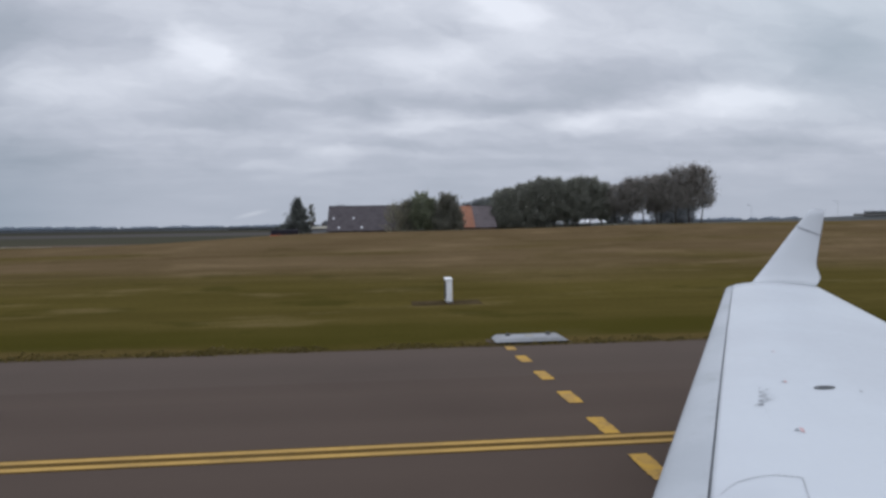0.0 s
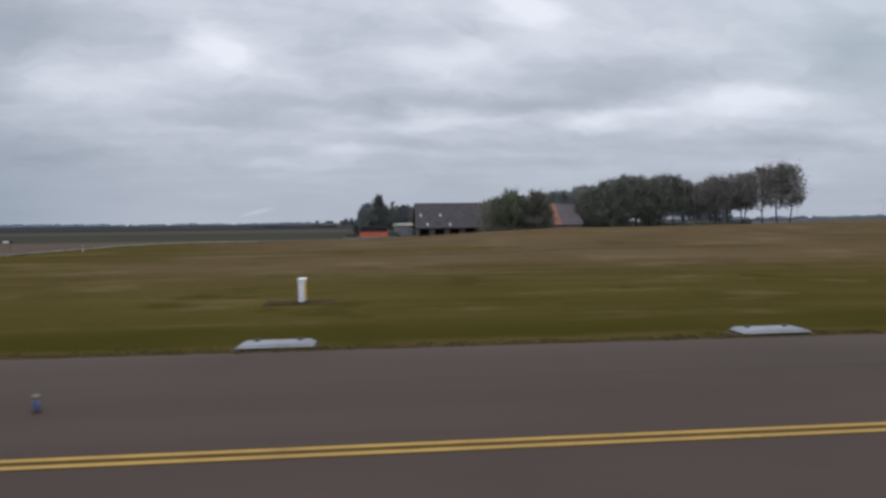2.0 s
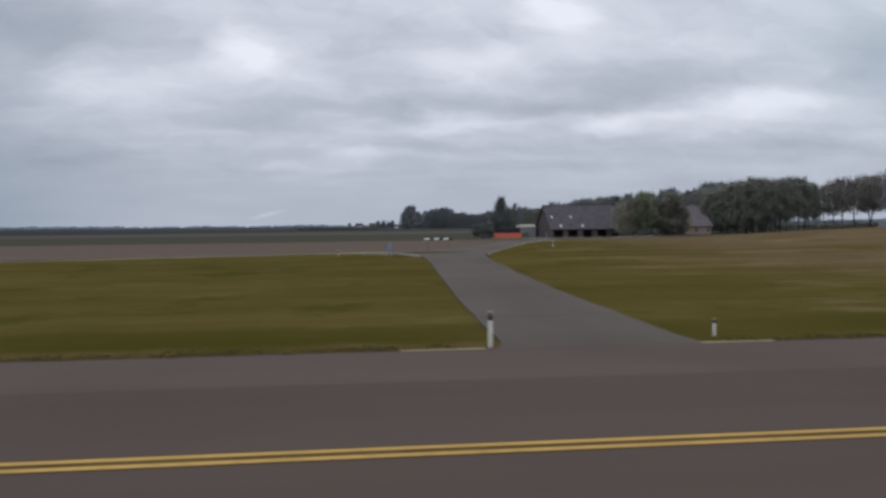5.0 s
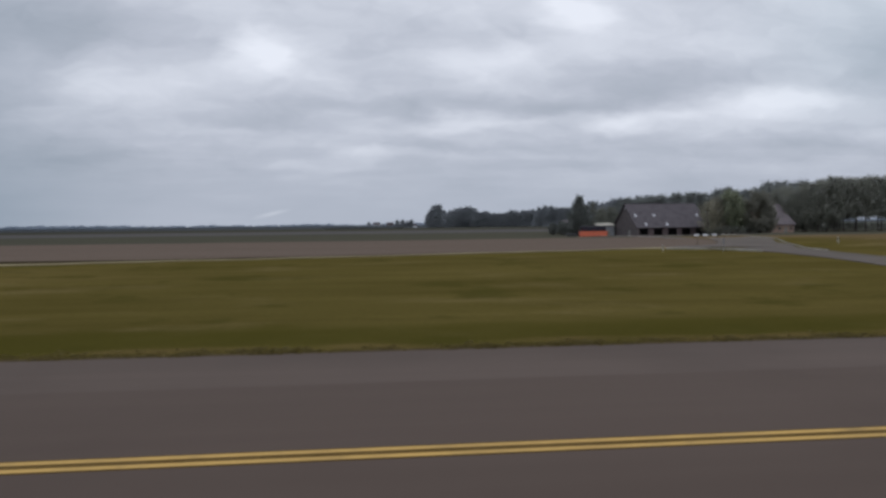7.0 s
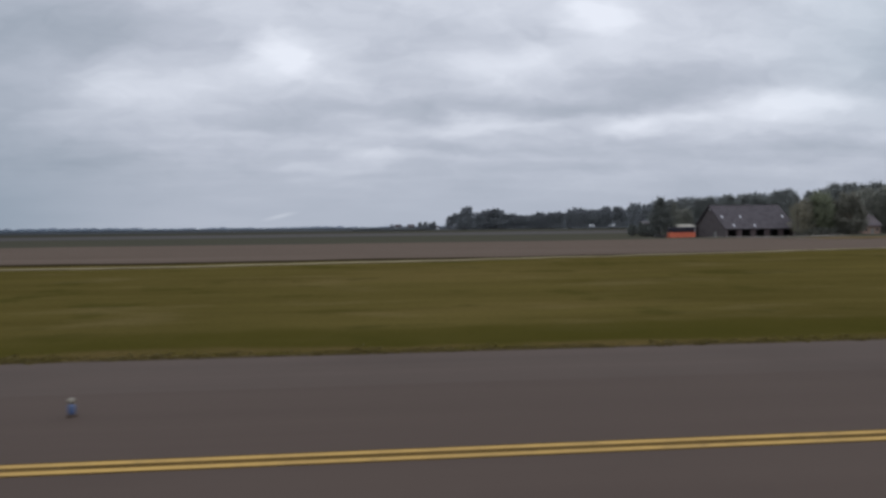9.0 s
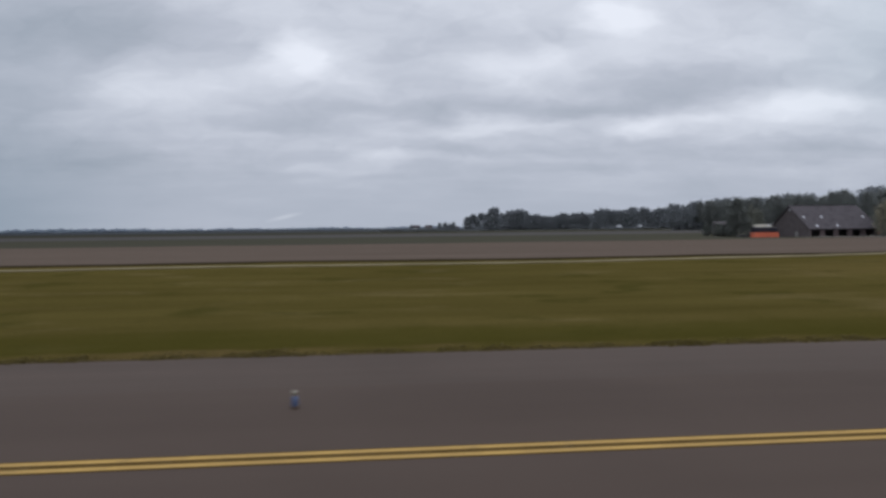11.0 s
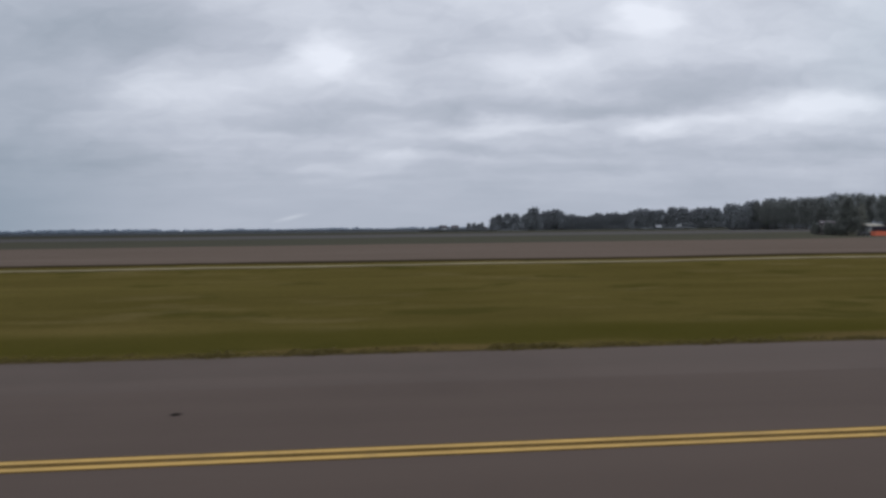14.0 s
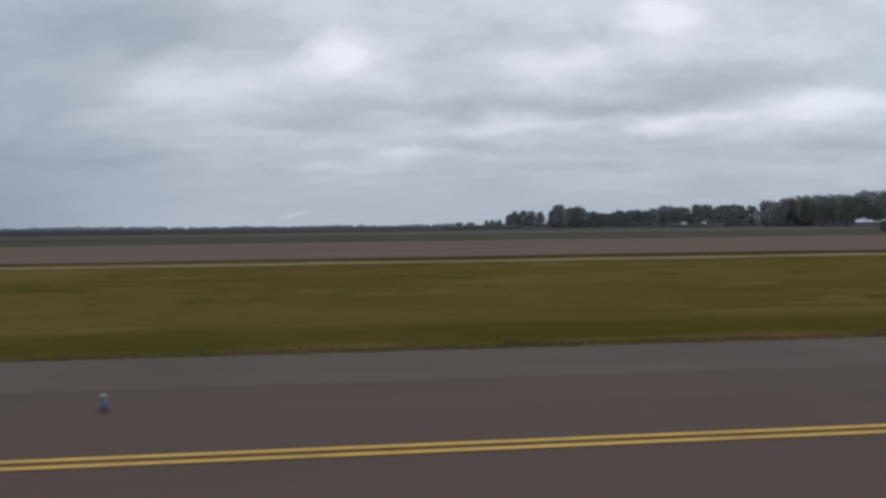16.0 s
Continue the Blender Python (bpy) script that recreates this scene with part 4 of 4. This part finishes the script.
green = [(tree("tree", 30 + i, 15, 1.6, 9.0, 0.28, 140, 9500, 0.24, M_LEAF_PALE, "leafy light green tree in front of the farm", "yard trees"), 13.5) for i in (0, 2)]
airy = [(tree("tree", 35, 12, 0.8, 7.4, 0.18, 90, 2200, 0.22, M_LEAF_OLIVE, "thin olive-brown tree before the barn roof", "yard trees", 12), 11.0)]
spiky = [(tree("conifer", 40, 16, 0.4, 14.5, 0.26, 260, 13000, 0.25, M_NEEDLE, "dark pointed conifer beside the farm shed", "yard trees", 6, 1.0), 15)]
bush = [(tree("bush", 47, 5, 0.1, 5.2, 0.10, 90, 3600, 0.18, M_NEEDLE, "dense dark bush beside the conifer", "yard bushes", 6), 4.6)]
slim = [(tree("tree", 44, 14, 2.0, 3.4, 0.14, 60, 1900, 0.20, M_LEAF, "slender dark tree beside the conifer", "yard trees", 8), 13.3)]
belt_trees = [(tree("tree", 60 + i, 24, 4.0, 12.6, 0.24, 200, 9000, 0.32, M_LEAF_BELT_HAZE, "tall dark poplar in a long shelter belt", "shelter belt", 6), 22) for i in range(3)]
woods = [(tree("tree", 50 + i, 24, 0.3, 18.5, 0.35, 140, 4600, 0.66, M_LEAF_FAR_HAZE, "dark distant woodland tree", "woodland edge", 4), 21.3) for i in range(3)]

# yard trees hiding the end of the barn and the house
plant(airy, [(4.0, 227, 12.0), (7.6, 229, 12.1)], 1)
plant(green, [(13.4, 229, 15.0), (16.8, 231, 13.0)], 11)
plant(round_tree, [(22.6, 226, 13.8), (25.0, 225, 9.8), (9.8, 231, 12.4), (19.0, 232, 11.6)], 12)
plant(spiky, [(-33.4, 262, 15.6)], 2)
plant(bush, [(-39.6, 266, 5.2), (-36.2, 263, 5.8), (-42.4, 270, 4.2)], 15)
plant(slim, [(-27.9, 261, 14.0)], 13)
plant(dense, [(44.0, 240, 14.5), (47.5, 238, 15.5), (46, 250, 16), (50, 252, 16.5), (52, 236, 16.8), (56.5, 237, 18.2), (54, 246, 17.5),
              (-17.5, 281, 10), (-12, 284, 10.5)], 3)
plant(low, [(59.5, 237, 19.6), (63, 236, 19.6), (67.5, 236, 18.4), (72, 236, 19.6), (77, 236, 19.8), (81.5, 236, 17.6), (66, 244, 19.6), (75, 245, 19.8), (61, 246, 19.0)], 14)
plant(tall, [(86, 233, 17.3), (91, 231, 18.8), (95, 229, 19.4), (99, 226, 19.9), (103, 221, 21.2), (106, 216, 22), (107.5, 213, 21.6), (84, 243, 18.0), (93, 238, 19.0), (101, 230, 20)], 4)
rng = random.Random(7)
belt = [(77 + 0.012 * (y - 250) + rng.uniform(-4, 4), y, rng.uniform(19, 22.5)) for y in range(256, 540, 7)]
plant(belt_trees, belt, 5)
mid = [(x, (528 if not 130 < x < 225 else 592) + rng.uniform(-8, 8), 17.5 + 0.063 * (x - 20) + rng.uniform(-1.5, 1.5)) for x in range(57, 260, 11)]
far = [(x, (770 if x > 66 else 885) + rng.uniform(-12, 12), rng.uniform(17, 21) + (3 if 60 < x else 0)) for x in range(18, 190, 6)]
clump = [(-56, 788, 20), (-53, 785, 24), (-49, 784, 25.5), (-25, 854, 21), (-18, 858, 23), (-10, 862, 24), (-2, 860, 25.8), (6, 868, 23), (13, 880, 19)]
clump += [(x, 886 + rng.uniform(-8, 8), 19.5 + 0.045 * (x - 66) + rng.uniform(-1, 1)) for x in range(66, 156, 6)]
clump += [(-33, 1190, 22), (-21, 1195, 26), (-7, 1190, 27), (9, 1195, 27), (25, 1190, 25)]
clump += [(-93, 1081, 11.5), (-84, 1081, 12), (-76, 1085, 10.5), (-69, 1090, 12), (-140, 1085, 9), (-128, 1085, 6), (-117, 1088, 6)]
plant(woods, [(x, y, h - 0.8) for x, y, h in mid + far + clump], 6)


def hedge(x0, x1, y, h, seed, label, mat=None):
    rng = random.Random(seed)
    pts, faces = [], []
    n = int((x1 - x0) * (130 if y < 400 else 45))
    for i in range(n):
        x = rng.uniform(x0, x1)
        top = h * (0.85 + 0.25 * noise.noise((x * 0.35, seed, 0)))
        z = top * rng.random() ** 0.6
        p = Vector((x, y + rng.uniform(-1.3, 1.3), land(x, y) + z))
        s = rng.uniform(0.15, 0.38) * (1 if y < 400 else 2.6)
        nrm = Vector((rng.uniform(-1, 1), rng.uniform(-1.2, 0.4), rng.uniform(-0.2, 1))).normalized()
        u = nrm.orthogonal().normalized() * s
        v = nrm.cross(u)
        k = len(pts)
        pts += [p + u, p + v * 0.8, p - u, p - v * 0.8]
        faces.append((k, k + 1, k + 2, k + 3))
    me = bpy.data.meshes.new("hedge")
    me.from_pydata([tuple(p) for p in pts], [], faces)
    me.materials.append(mat or M_LEAF)
    return tagged(new("hedge", me), label, "hedge", kind="stuff")


hedge(78, 104, 230, 4.0, 1, "dark clipped hedge under the poplars")
hedge(56, 106, 262, 4.2, 10, "dark low hedge below the shelter belt")
hedge(-33, -25, 250, 3.0, 2, "dark scrub behind the farm yard")
hedge(3, 27, 227, 3.2, 3, "dark undergrowth below the yard trees")
hedge(62, 190, 762, 9.0, 5, "dark distant scrub along the wood", M_LEAF_FAR_HAZE)
hedge(57, 135, 520, 7.0, 6, "dark distant scrub along the wood", M_LEAF_FAR_HAZE)
hedge(70, 140, 746, 2.8, 8, "dark distant hedge before two houses", M_LEAF_FAR_HAZE)
hedge(-60, 154, 872, 6.5, 9, "dark distant scrub along the wood", M_LEAF_FAR_HAZE)
hedge(-190, -90, 812, 3.0, 4, "dark distant hedge", M_LEAF_FAR_HAZE)


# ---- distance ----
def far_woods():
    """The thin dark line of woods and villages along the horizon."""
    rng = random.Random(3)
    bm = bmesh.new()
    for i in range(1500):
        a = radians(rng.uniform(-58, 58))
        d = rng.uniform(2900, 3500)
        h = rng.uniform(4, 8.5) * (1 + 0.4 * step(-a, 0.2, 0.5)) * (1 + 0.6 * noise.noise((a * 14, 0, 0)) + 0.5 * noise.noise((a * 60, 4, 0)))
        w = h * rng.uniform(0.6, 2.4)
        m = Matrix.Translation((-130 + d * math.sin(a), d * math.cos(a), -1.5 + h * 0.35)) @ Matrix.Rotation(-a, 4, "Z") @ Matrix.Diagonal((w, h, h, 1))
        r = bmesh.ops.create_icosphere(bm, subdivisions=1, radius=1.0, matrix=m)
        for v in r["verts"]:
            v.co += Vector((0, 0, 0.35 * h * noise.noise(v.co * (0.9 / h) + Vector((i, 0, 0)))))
    ob = tagged(new("far_woods", finish(bm, "far_woods", M_HORIZON_HAZE)), "thin dark line of far woods and villages", "woods", kind="stuff")
    return ob


far_woods()


def cottage(x, y, s, wall, label, tiles=M_HROOF):
    t = thing("cottage", (x, y, land(x, y)), label, "house", "far cottages")
    part("wall", box(-5 * s, 5 * s, -4 * s, 4 * s, 0, 3.4 * s), wall, t)
    part("roof", slope([(-5.4 * s, -4.5 * s, 3.2 * s), (5.4 * s, -4.5 * s, 3.2 * s), (5.4 * s, 0, 7.2 * s), (-5.4 * s, 0, 7.2 * s)], 0.3), tiles, t)
    part("roof", slope([(-5.4 * s, 4.5 * s, 3.2 * s), (5.4 * s, 4.5 * s, 3.2 * s), (5.4 * s, 0, 7.2 * s), (-5.4 * s, 0, 7.2 * s)], 0.3), tiles, t)
    for gx in (-5 * s, 5 * s - 0.2):
        part("gable", gable_wall(gx, -4 * s, 4 * s, 3.3 * s, 3.4 * s, 7.0 * s, 0.2), wall, t)
    return t


cottage(-128, 1180, 1.2, M_WHITE, "white cottage far off among trees")
cottage(-104, 1200, 1.2, M_SHED, "grey cottage far off among trees")
cottage(-63, 1112, 0.8, M_WHITE, "white cottage far off among trees")
# light caught by these two roofs is painted as a pale tile colour
cottage(94.5, 754, 0.65, M_SHED, "house far off before the wood, roof painted pale as if lit", M_SKYLIGHT)
cottage(119, 754, 0.65, M_SHED, "house far off before the wood, roof painted pale as if lit", M_SKYLIGHT)


def lamp_mast(x, y, h):
    t = thing("street_lamp", (x, y, land(x, y)), "thin grey street lamp on the far embankment", "street lamp", "lamps on the embankment")
    part("pole", turned([(0.09, 0), (0.045, h)], 8), M_STEEL, t)
    part("arm", box(-2.2, 0.05, -0.05, 0.05, h - 0.1, h + 0.02), M_STEEL, t)
    part("lantern", box(-2.7, -1.5, -0.2, 0.2, h - 0.2, h + 0.08, 0.05), M_DARK, t, "dark flat lantern")
    return t


def embankment():
    """A long road bank that climbs towards a far bridge."""
    bm = bmesh.new()
    rows = []
    for i in range(60):
        x = 80 + i * 12
        h = 6.5 * step(x, 80, 380)
        rows.append([bm.verts.new((x, 410 + d, -1.6 + h * k + (0.15 * noise.noise((x * 0.1, d, 0)) if k else -0.5))) for d, k in ((-18, 0), (-6, 0.9), (-4, 1), (5, 1), (20, 0))])
    for a, b in zip(rows, rows[1:]):
        for k in range(4):
            bm.faces.new((a[k], b[k], b[k + 1], a[k + 1]))
    return tagged(new("ground_embankment", finish(bm, "ground_embankment", M_BANK, True)), "long grey-green road embankment in the distance", "embankment", kind="structure")


embankment()
def bank_top(x):
    return -1.6 + 6.5 * step(x, 80, 380)


lamp = lamp_mast(243, 410, 10.5)
lamp.location.z = bank_top(243) - 0.1
copy_thing(lamp, pose(304, 410, bank_top(304) - 0.1))


def bridge():
    """The near end of a road bridge that carries on from the bank."""
    t = thing("bridge", (360, 409, bank_top(360) - 0.3), "dark grey concrete road bridge beyond the embankment", "bridge")
    part("deck", box(-42, 60, -5, 5, -0.2, 1.2, 0.05), M_SHED, t, "grey concrete deck edge")
    part("parapet", box(-42, 60, -5.15, -4.9, 1.2, 2.6, 0.03), M_BANK, t, "dark parapet wall")
    for i in range(18):
        part("post", box(-41.8 + i * 6, -41.6 + i * 6, -5.2, -4.85, 2.6, 3.1, 0.02), M_STEEL, t)
    part("rail", box(-42, 60, -5.08, -4.98, 3.1, 3.2), M_STEEL, t)
    return t


bridge()


# ---- the aircraft's wing, standing where the ride begins ----
def lead(y):
    return 1.62 + 0.62 * (y - 3.85)


def trail(y):
    return 6.75 + 0.33 * (y - 8.0)


def crest(y):
    return 1.62 + 0.080 * (y - 3.85)


def foil(u, upper):
    """Half thickness of the wing section over its chord, for u from 0 to 1."""
    th = 0.115
    y = 5 * th * (0.2969 * math.sqrt(u) - 0.126 * u - 0.3516 * u * u + 0.2843 * u ** 3 - 0.1036 * u ** 4)
    return (y * 0.85 + 0.02 * math.sin(math.pi * u)) if upper else -y * 0.9


def slat_end(y):
    """Where the slat meets the wing box, as a share of the chord."""
    return 0.1085 - 0.0040 * (y - 3.3)


def wing_skin(y0, y1, u0, u1, steps=26, lift=0.0):
    """A stretch of the wing between two spans; u0 and u1 run along the chord and may change with the span."""
    bm = bmesh.new()
    rings = []
    for i in range(steps + 1):
        y = y0 + (y1 - y0) * i / steps
        c = trail(y) - lead(y)
        a, b = (e(y) if callable(e) else e for e in (u0, u1))
        us = [a + (b - a) * (0.5 - 0.5 * math.cos(math.pi * k / 14)) for k in range(15)]
        ring = [bm.verts.new((lead(y) + u * c, y, crest(y) + foil(u, True) * c + lift)) for u in us]
        ring += [bm.verts.new((lead(y) + u * c, y, crest(y) + foil(u, False) * c)) for u in us[::-1]]
        rings.append(ring)
    n = len(rings[0])
    for a, b in zip(rings, rings[1:]):
        for k in range(n):
            try:
                bm.faces.new((a[k], a[(k + 1) % n], b[(k + 1) % n], b[k]))
            except ValueError:
                pass
    bm.faces.new(rings[0])
    bm.faces.new(rings[-1][::-1])
    bmesh.ops.remove_doubles(bm, verts=bm.verts, dist=0.0005)
    return bm


TIP = 10.9


def on_wing(y, u, lift=0.004):
    c = trail(y) - lead(y)
    return Vector((lead(y) + u * c, y, crest(y) + foil(u, True) * c + lift))


def decal(points, name, mat, parent, label):
    """A thin painted mark that follows the upper skin; points are (y, u)."""
    bm = bmesh.new()
    bm.faces.new([bm.verts.new(on_wing(y, u)) for y, u in points])
    return part(name, bm, mat, parent, label)


def wing():
    t = thing("aircraft_wing", (0, 0, -0.017), "white aircraft wing with grey slat and upturned winglet over asphalt", "aircraft wing")
    part("wing_box", wing_skin(0.9, TIP, lambda y: slat_end(y) + 0.0025, 1.0), M_WING, t, "white painted upper skin", True)
    part("slat", wing_skin(0.9, TIP - 0.02, 0.0, lambda y: slat_end(y) - 0.0022), M_SLAT, t, "light grey leading edge slat", True)
    part("seal", wing_skin(0.9, TIP - 0.01, lambda y: slat_end(y) - 0.0017, lambda y: slat_end(y) + 0.0020, lift=0.001), M_SEAL, t, "dark gap behind the slat")
    bm = bmesh.new()
    rings = []
    for i in range(15):
        f = i / 14
        bend = step(f, 0.0, 0.45)
        y = TIP - 0.02 + 0.88 * f ** 0.8
        z = crest(TIP) + 0.02 + 0.12 * f + 1.26 * f ** 1.25
        le = 6.38 + 1.70 * f + 0.10 * f ** 6
        te = 7.68 + 0.10 * step(f, 0.0, 0.12) - 0.12 * step(f, 0.12, 0.35) + 0.80 * f
        c = te - le
        nrm = Vector((0, -bend, 1.2 - bend)).normalized()
        us = [0.5 - 0.5 * math.cos(math.pi * k / 10) for k in range(11)]
        ring = [bm.verts.new(Vector((le + u * c, y, z)) + nrm * foil(u, True) * c * (1 - 0.35 * f)) for u in us]
        ring += [bm.verts.new(Vector((le + u * c, y, z)) + nrm * foil(u, False) * c * (1 - 0.35 * f)) for u in us[-2:0:-1]]
        rings.append(ring)
    n = len(rings[0])
    for a, b in zip(rings, rings[1:]):
        for k in range(n):
            bm.faces.new((a[k], a[(k + 1) % n], b[(k + 1) % n], b[k]))
    bm.faces.new(rings[0])
    bm.faces.new(rings[-1][::-1])
    band = bmesh.new()
    def on_winglet(k, f):
        i = int(f)
        return rings[i][k].co.lerp(rings[i + 1][k].co, f - i) + Vector((0, -0.006, 0.004))
    strips = [[band.verts.new(on_winglet(k, 11.2 - 1.7 * (k - 1) / 8 + w)) for k in range(1, 10)] for w in (0.0, 0.16)]
    for k in range(8):
        band.faces.new((strips[0][k], strips[0][k + 1], strips[1][k + 1], strips[1][k]))
    part("winglet", bm, M_WING, t, "white upturned winglet", True)
    part("seam", band, M_SCUFF, t, "thin dark winglet seam")
    # panel seams, cap and stencils on the upper skin
    ring = [(5.22 + 0.048 * math.sin(a), 0.384 + 0.030 * math.cos(a)) for a in np.linspace(0, 2 * math.pi, 17)[:-1]]
    decal(ring, "fuel_cap", M_SEAL, t, "dark round fuel cap")
    for k, y in enumerate((4.92, 5.02, 5.12, 5.22, 5.32)):
        w = 0.009 - 0.0017 * k
        decal([(y, 0.211 - w), (y, 0.211 + w * 0.7), (y + 0.03, 0.211 + w * 0.5), (y + 0.03, 0.211 - w * 0.6)], "scuff", M_SCUFF, t, "dark scuff mark")
    for k in range(9):
        y, u, w = 4.99 + 0.035 * ((k * 5) % 9), 0.206 + 0.004 * ((k * 7) % 5), 0.006 + 0.002 * (k % 3)
        decal([(y, u), (y + 0.012, u + w), (y + 0.008, u + 2 * w), (y - 0.006, u + w)], "scuff", M_FAINT, t, "faint grey scuff mark")
    for y, u, s in ((5.44, 0.273, 0.6), (4.36, 0.270, 0.8), (6.42, 0.270, 0.45)):
        decal([(y, u), (y + 0.05 * s, u + 0.012 * s), (y - 0.03 * s, u + 0.014 * s)], "stencil", M_SCUFF, t, "small dark arrow stencil")
        decal([(y - 0.04 * s, u + 0.017 * s), (y - 0.07 * s, u + 0.028 * s), (y + 0.03 * s, u + 0.026 * s), (y + 0.06 * s, u + 0.016 * s)], "stencil", M_RED, t, "small faded red stencil")
    # a smear of dark streaks fanning out from the scuffed column
    for y0, u0, y1, u1, w in ((5.00, 0.214, 5.12, 0.246, 0.012), (4.97, 0.214, 5.05, 0.252, 0.010), (5.06, 0.216, 5.17, 0.236, 0.010), (4.93, 0.192, 4.97, 0.212, 0.020),
                              (4.95, 0.200, 4.99, 0.213, 0.014), (5.10, 0.214, 5.14, 0.232, 0.008), (4.90, 0.217, 4.45, 0.231, 0.004)):
        decal([(y0, u0), (y0 + w, u0 + w * 0.08), (y1 + w * 0.4, u1), (y1, u1 + w * 0.05)], "scuff", M_FAINT, t, "faint dark streak")
    decal([(5.12, 0.470), (5.14, 0.474), (5.10, 0.480), (5.08, 0.476)], "stencil", M_FAINT, t, "small worn stencil")
    # riveted edge of an access panel, drawn as short dashes
    edge = [(3.62, 0.128), (3.69, 0.140), (3.73, 0.155), (3.75, 0.185), (3.735, 0.220), (3.66, 0.263)]
    for (ya, ua), (yb, ub) in zip(edge, edge[1:]):
        for k in range(4):
            p, q = k / 4, (k + 0.72) / 4
            y0, u0, y1, u1 = ya + (yb - ya) * p, ua + (ub - ua) * p, ya + (yb - ya) * q, ua + (ub - ua) * q
            decal([(y0, u0), (y1, u1), (y1 - 0.009, u1), (y0 - 0.009, u0)], "seam", M_FAINT, t, "faint dashed panel seam")
    decal([(3.656, 0.261), (3.656, 0.2630), (2.2, 0.2715), (2.2, 0.2695)], "seam", M_FAINT, t, "faint dark panel seam")
    # the main gear carries it, below and inboard
    leg = part("landing_gear", tube(0.09, 0.09, 0.42, 1.62, 14, 2.3, 1.6), M_STEEL, t, "grey landing gear leg")
    w = turned([(0.25, -0.14), (0.40, -0.13), (0.46, 0), (0.40, 0.13), (0.25, 0.14)], 24)
    bmesh.ops.rotate(w, verts=w.verts, matrix=Matrix.Rotation(radians(90), 3, "X"))
    bmesh.ops.translate(w, verts=w.verts, vec=(2.3, 1.6, 0.46))
    part("wheel", w, M_TYRE, leg, "black tyre", True)
    return t


wing()


# ---- grass along the shoulder and over the near meadow ----
def tufts(name, places, label, height):
    rng = random.Random(11)
    pts, faces = [], []
    for x, y, s in places:
        z = (land(x, y) if y > 19.0 else paved(y)) - 0.03
        for b in range(4):
            a = rng.uniform(0, 6.28)
            w, h = 0.05 * s, height * s * rng.uniform(0.6, 1.3)
            dx, dy = math.cos(a), math.sin(a)
            lx, ly = rng.uniform(-0.6, 0.6) * h, rng.uniform(-0.5, 0.5) * h
            ox, oy = x + rng.uniform(-0.12, 0.12) * s, y + rng.uniform(-0.12, 0.12) * s
            k = len(pts)
            pts += [(ox - dx * w, oy - dy * w, z), (ox + dx * w, oy + dy * w, z), (ox + lx, oy + ly, z + h)]
            faces.append((k, k + 1, k + 2))
    me = bpy.data.meshes.new(name)
    me.from_pydata(pts, [], faces)
    me.materials.append(M_BLADE)
    return tagged(new(name, me), label, "grass", kind="stuff")


def open_grass(x, y):
    """False where pavement, road or a slab lies."""
    return not (-78.2 < x < -69.9 and y < 70)


rng = random.Random(21)
edge = []
for i in range(46000):
    x = rng.uniform(-300, 60)
    w = 0.10 * (noise.noise((x * 0.7, 1, 0)) + 0.7 * noise.noise((x * 2.3, 5, 0)))
    y = 19.0 + w + abs(rng.gauss(0, 0.42)) - 0.08 + 0.15 * noise.noise((x * 1.1, 9, 0))
    if open_grass(x, y) and rng.random() < 0.55 + 1.1 * noise.noise((x * 0.45, 12, 0)):
        edge.append((x, y, rng.uniform(0.6, 1.3) * (1 + 1.3 * max(0, noise.noise((x * 0.33, 2, 0))) + 0.5 * noise.noise((x * 1.3, 7, 0)))))
tufts("grass_verge", edge, "uneven tufts of grass over the asphalt edge", 0.07)
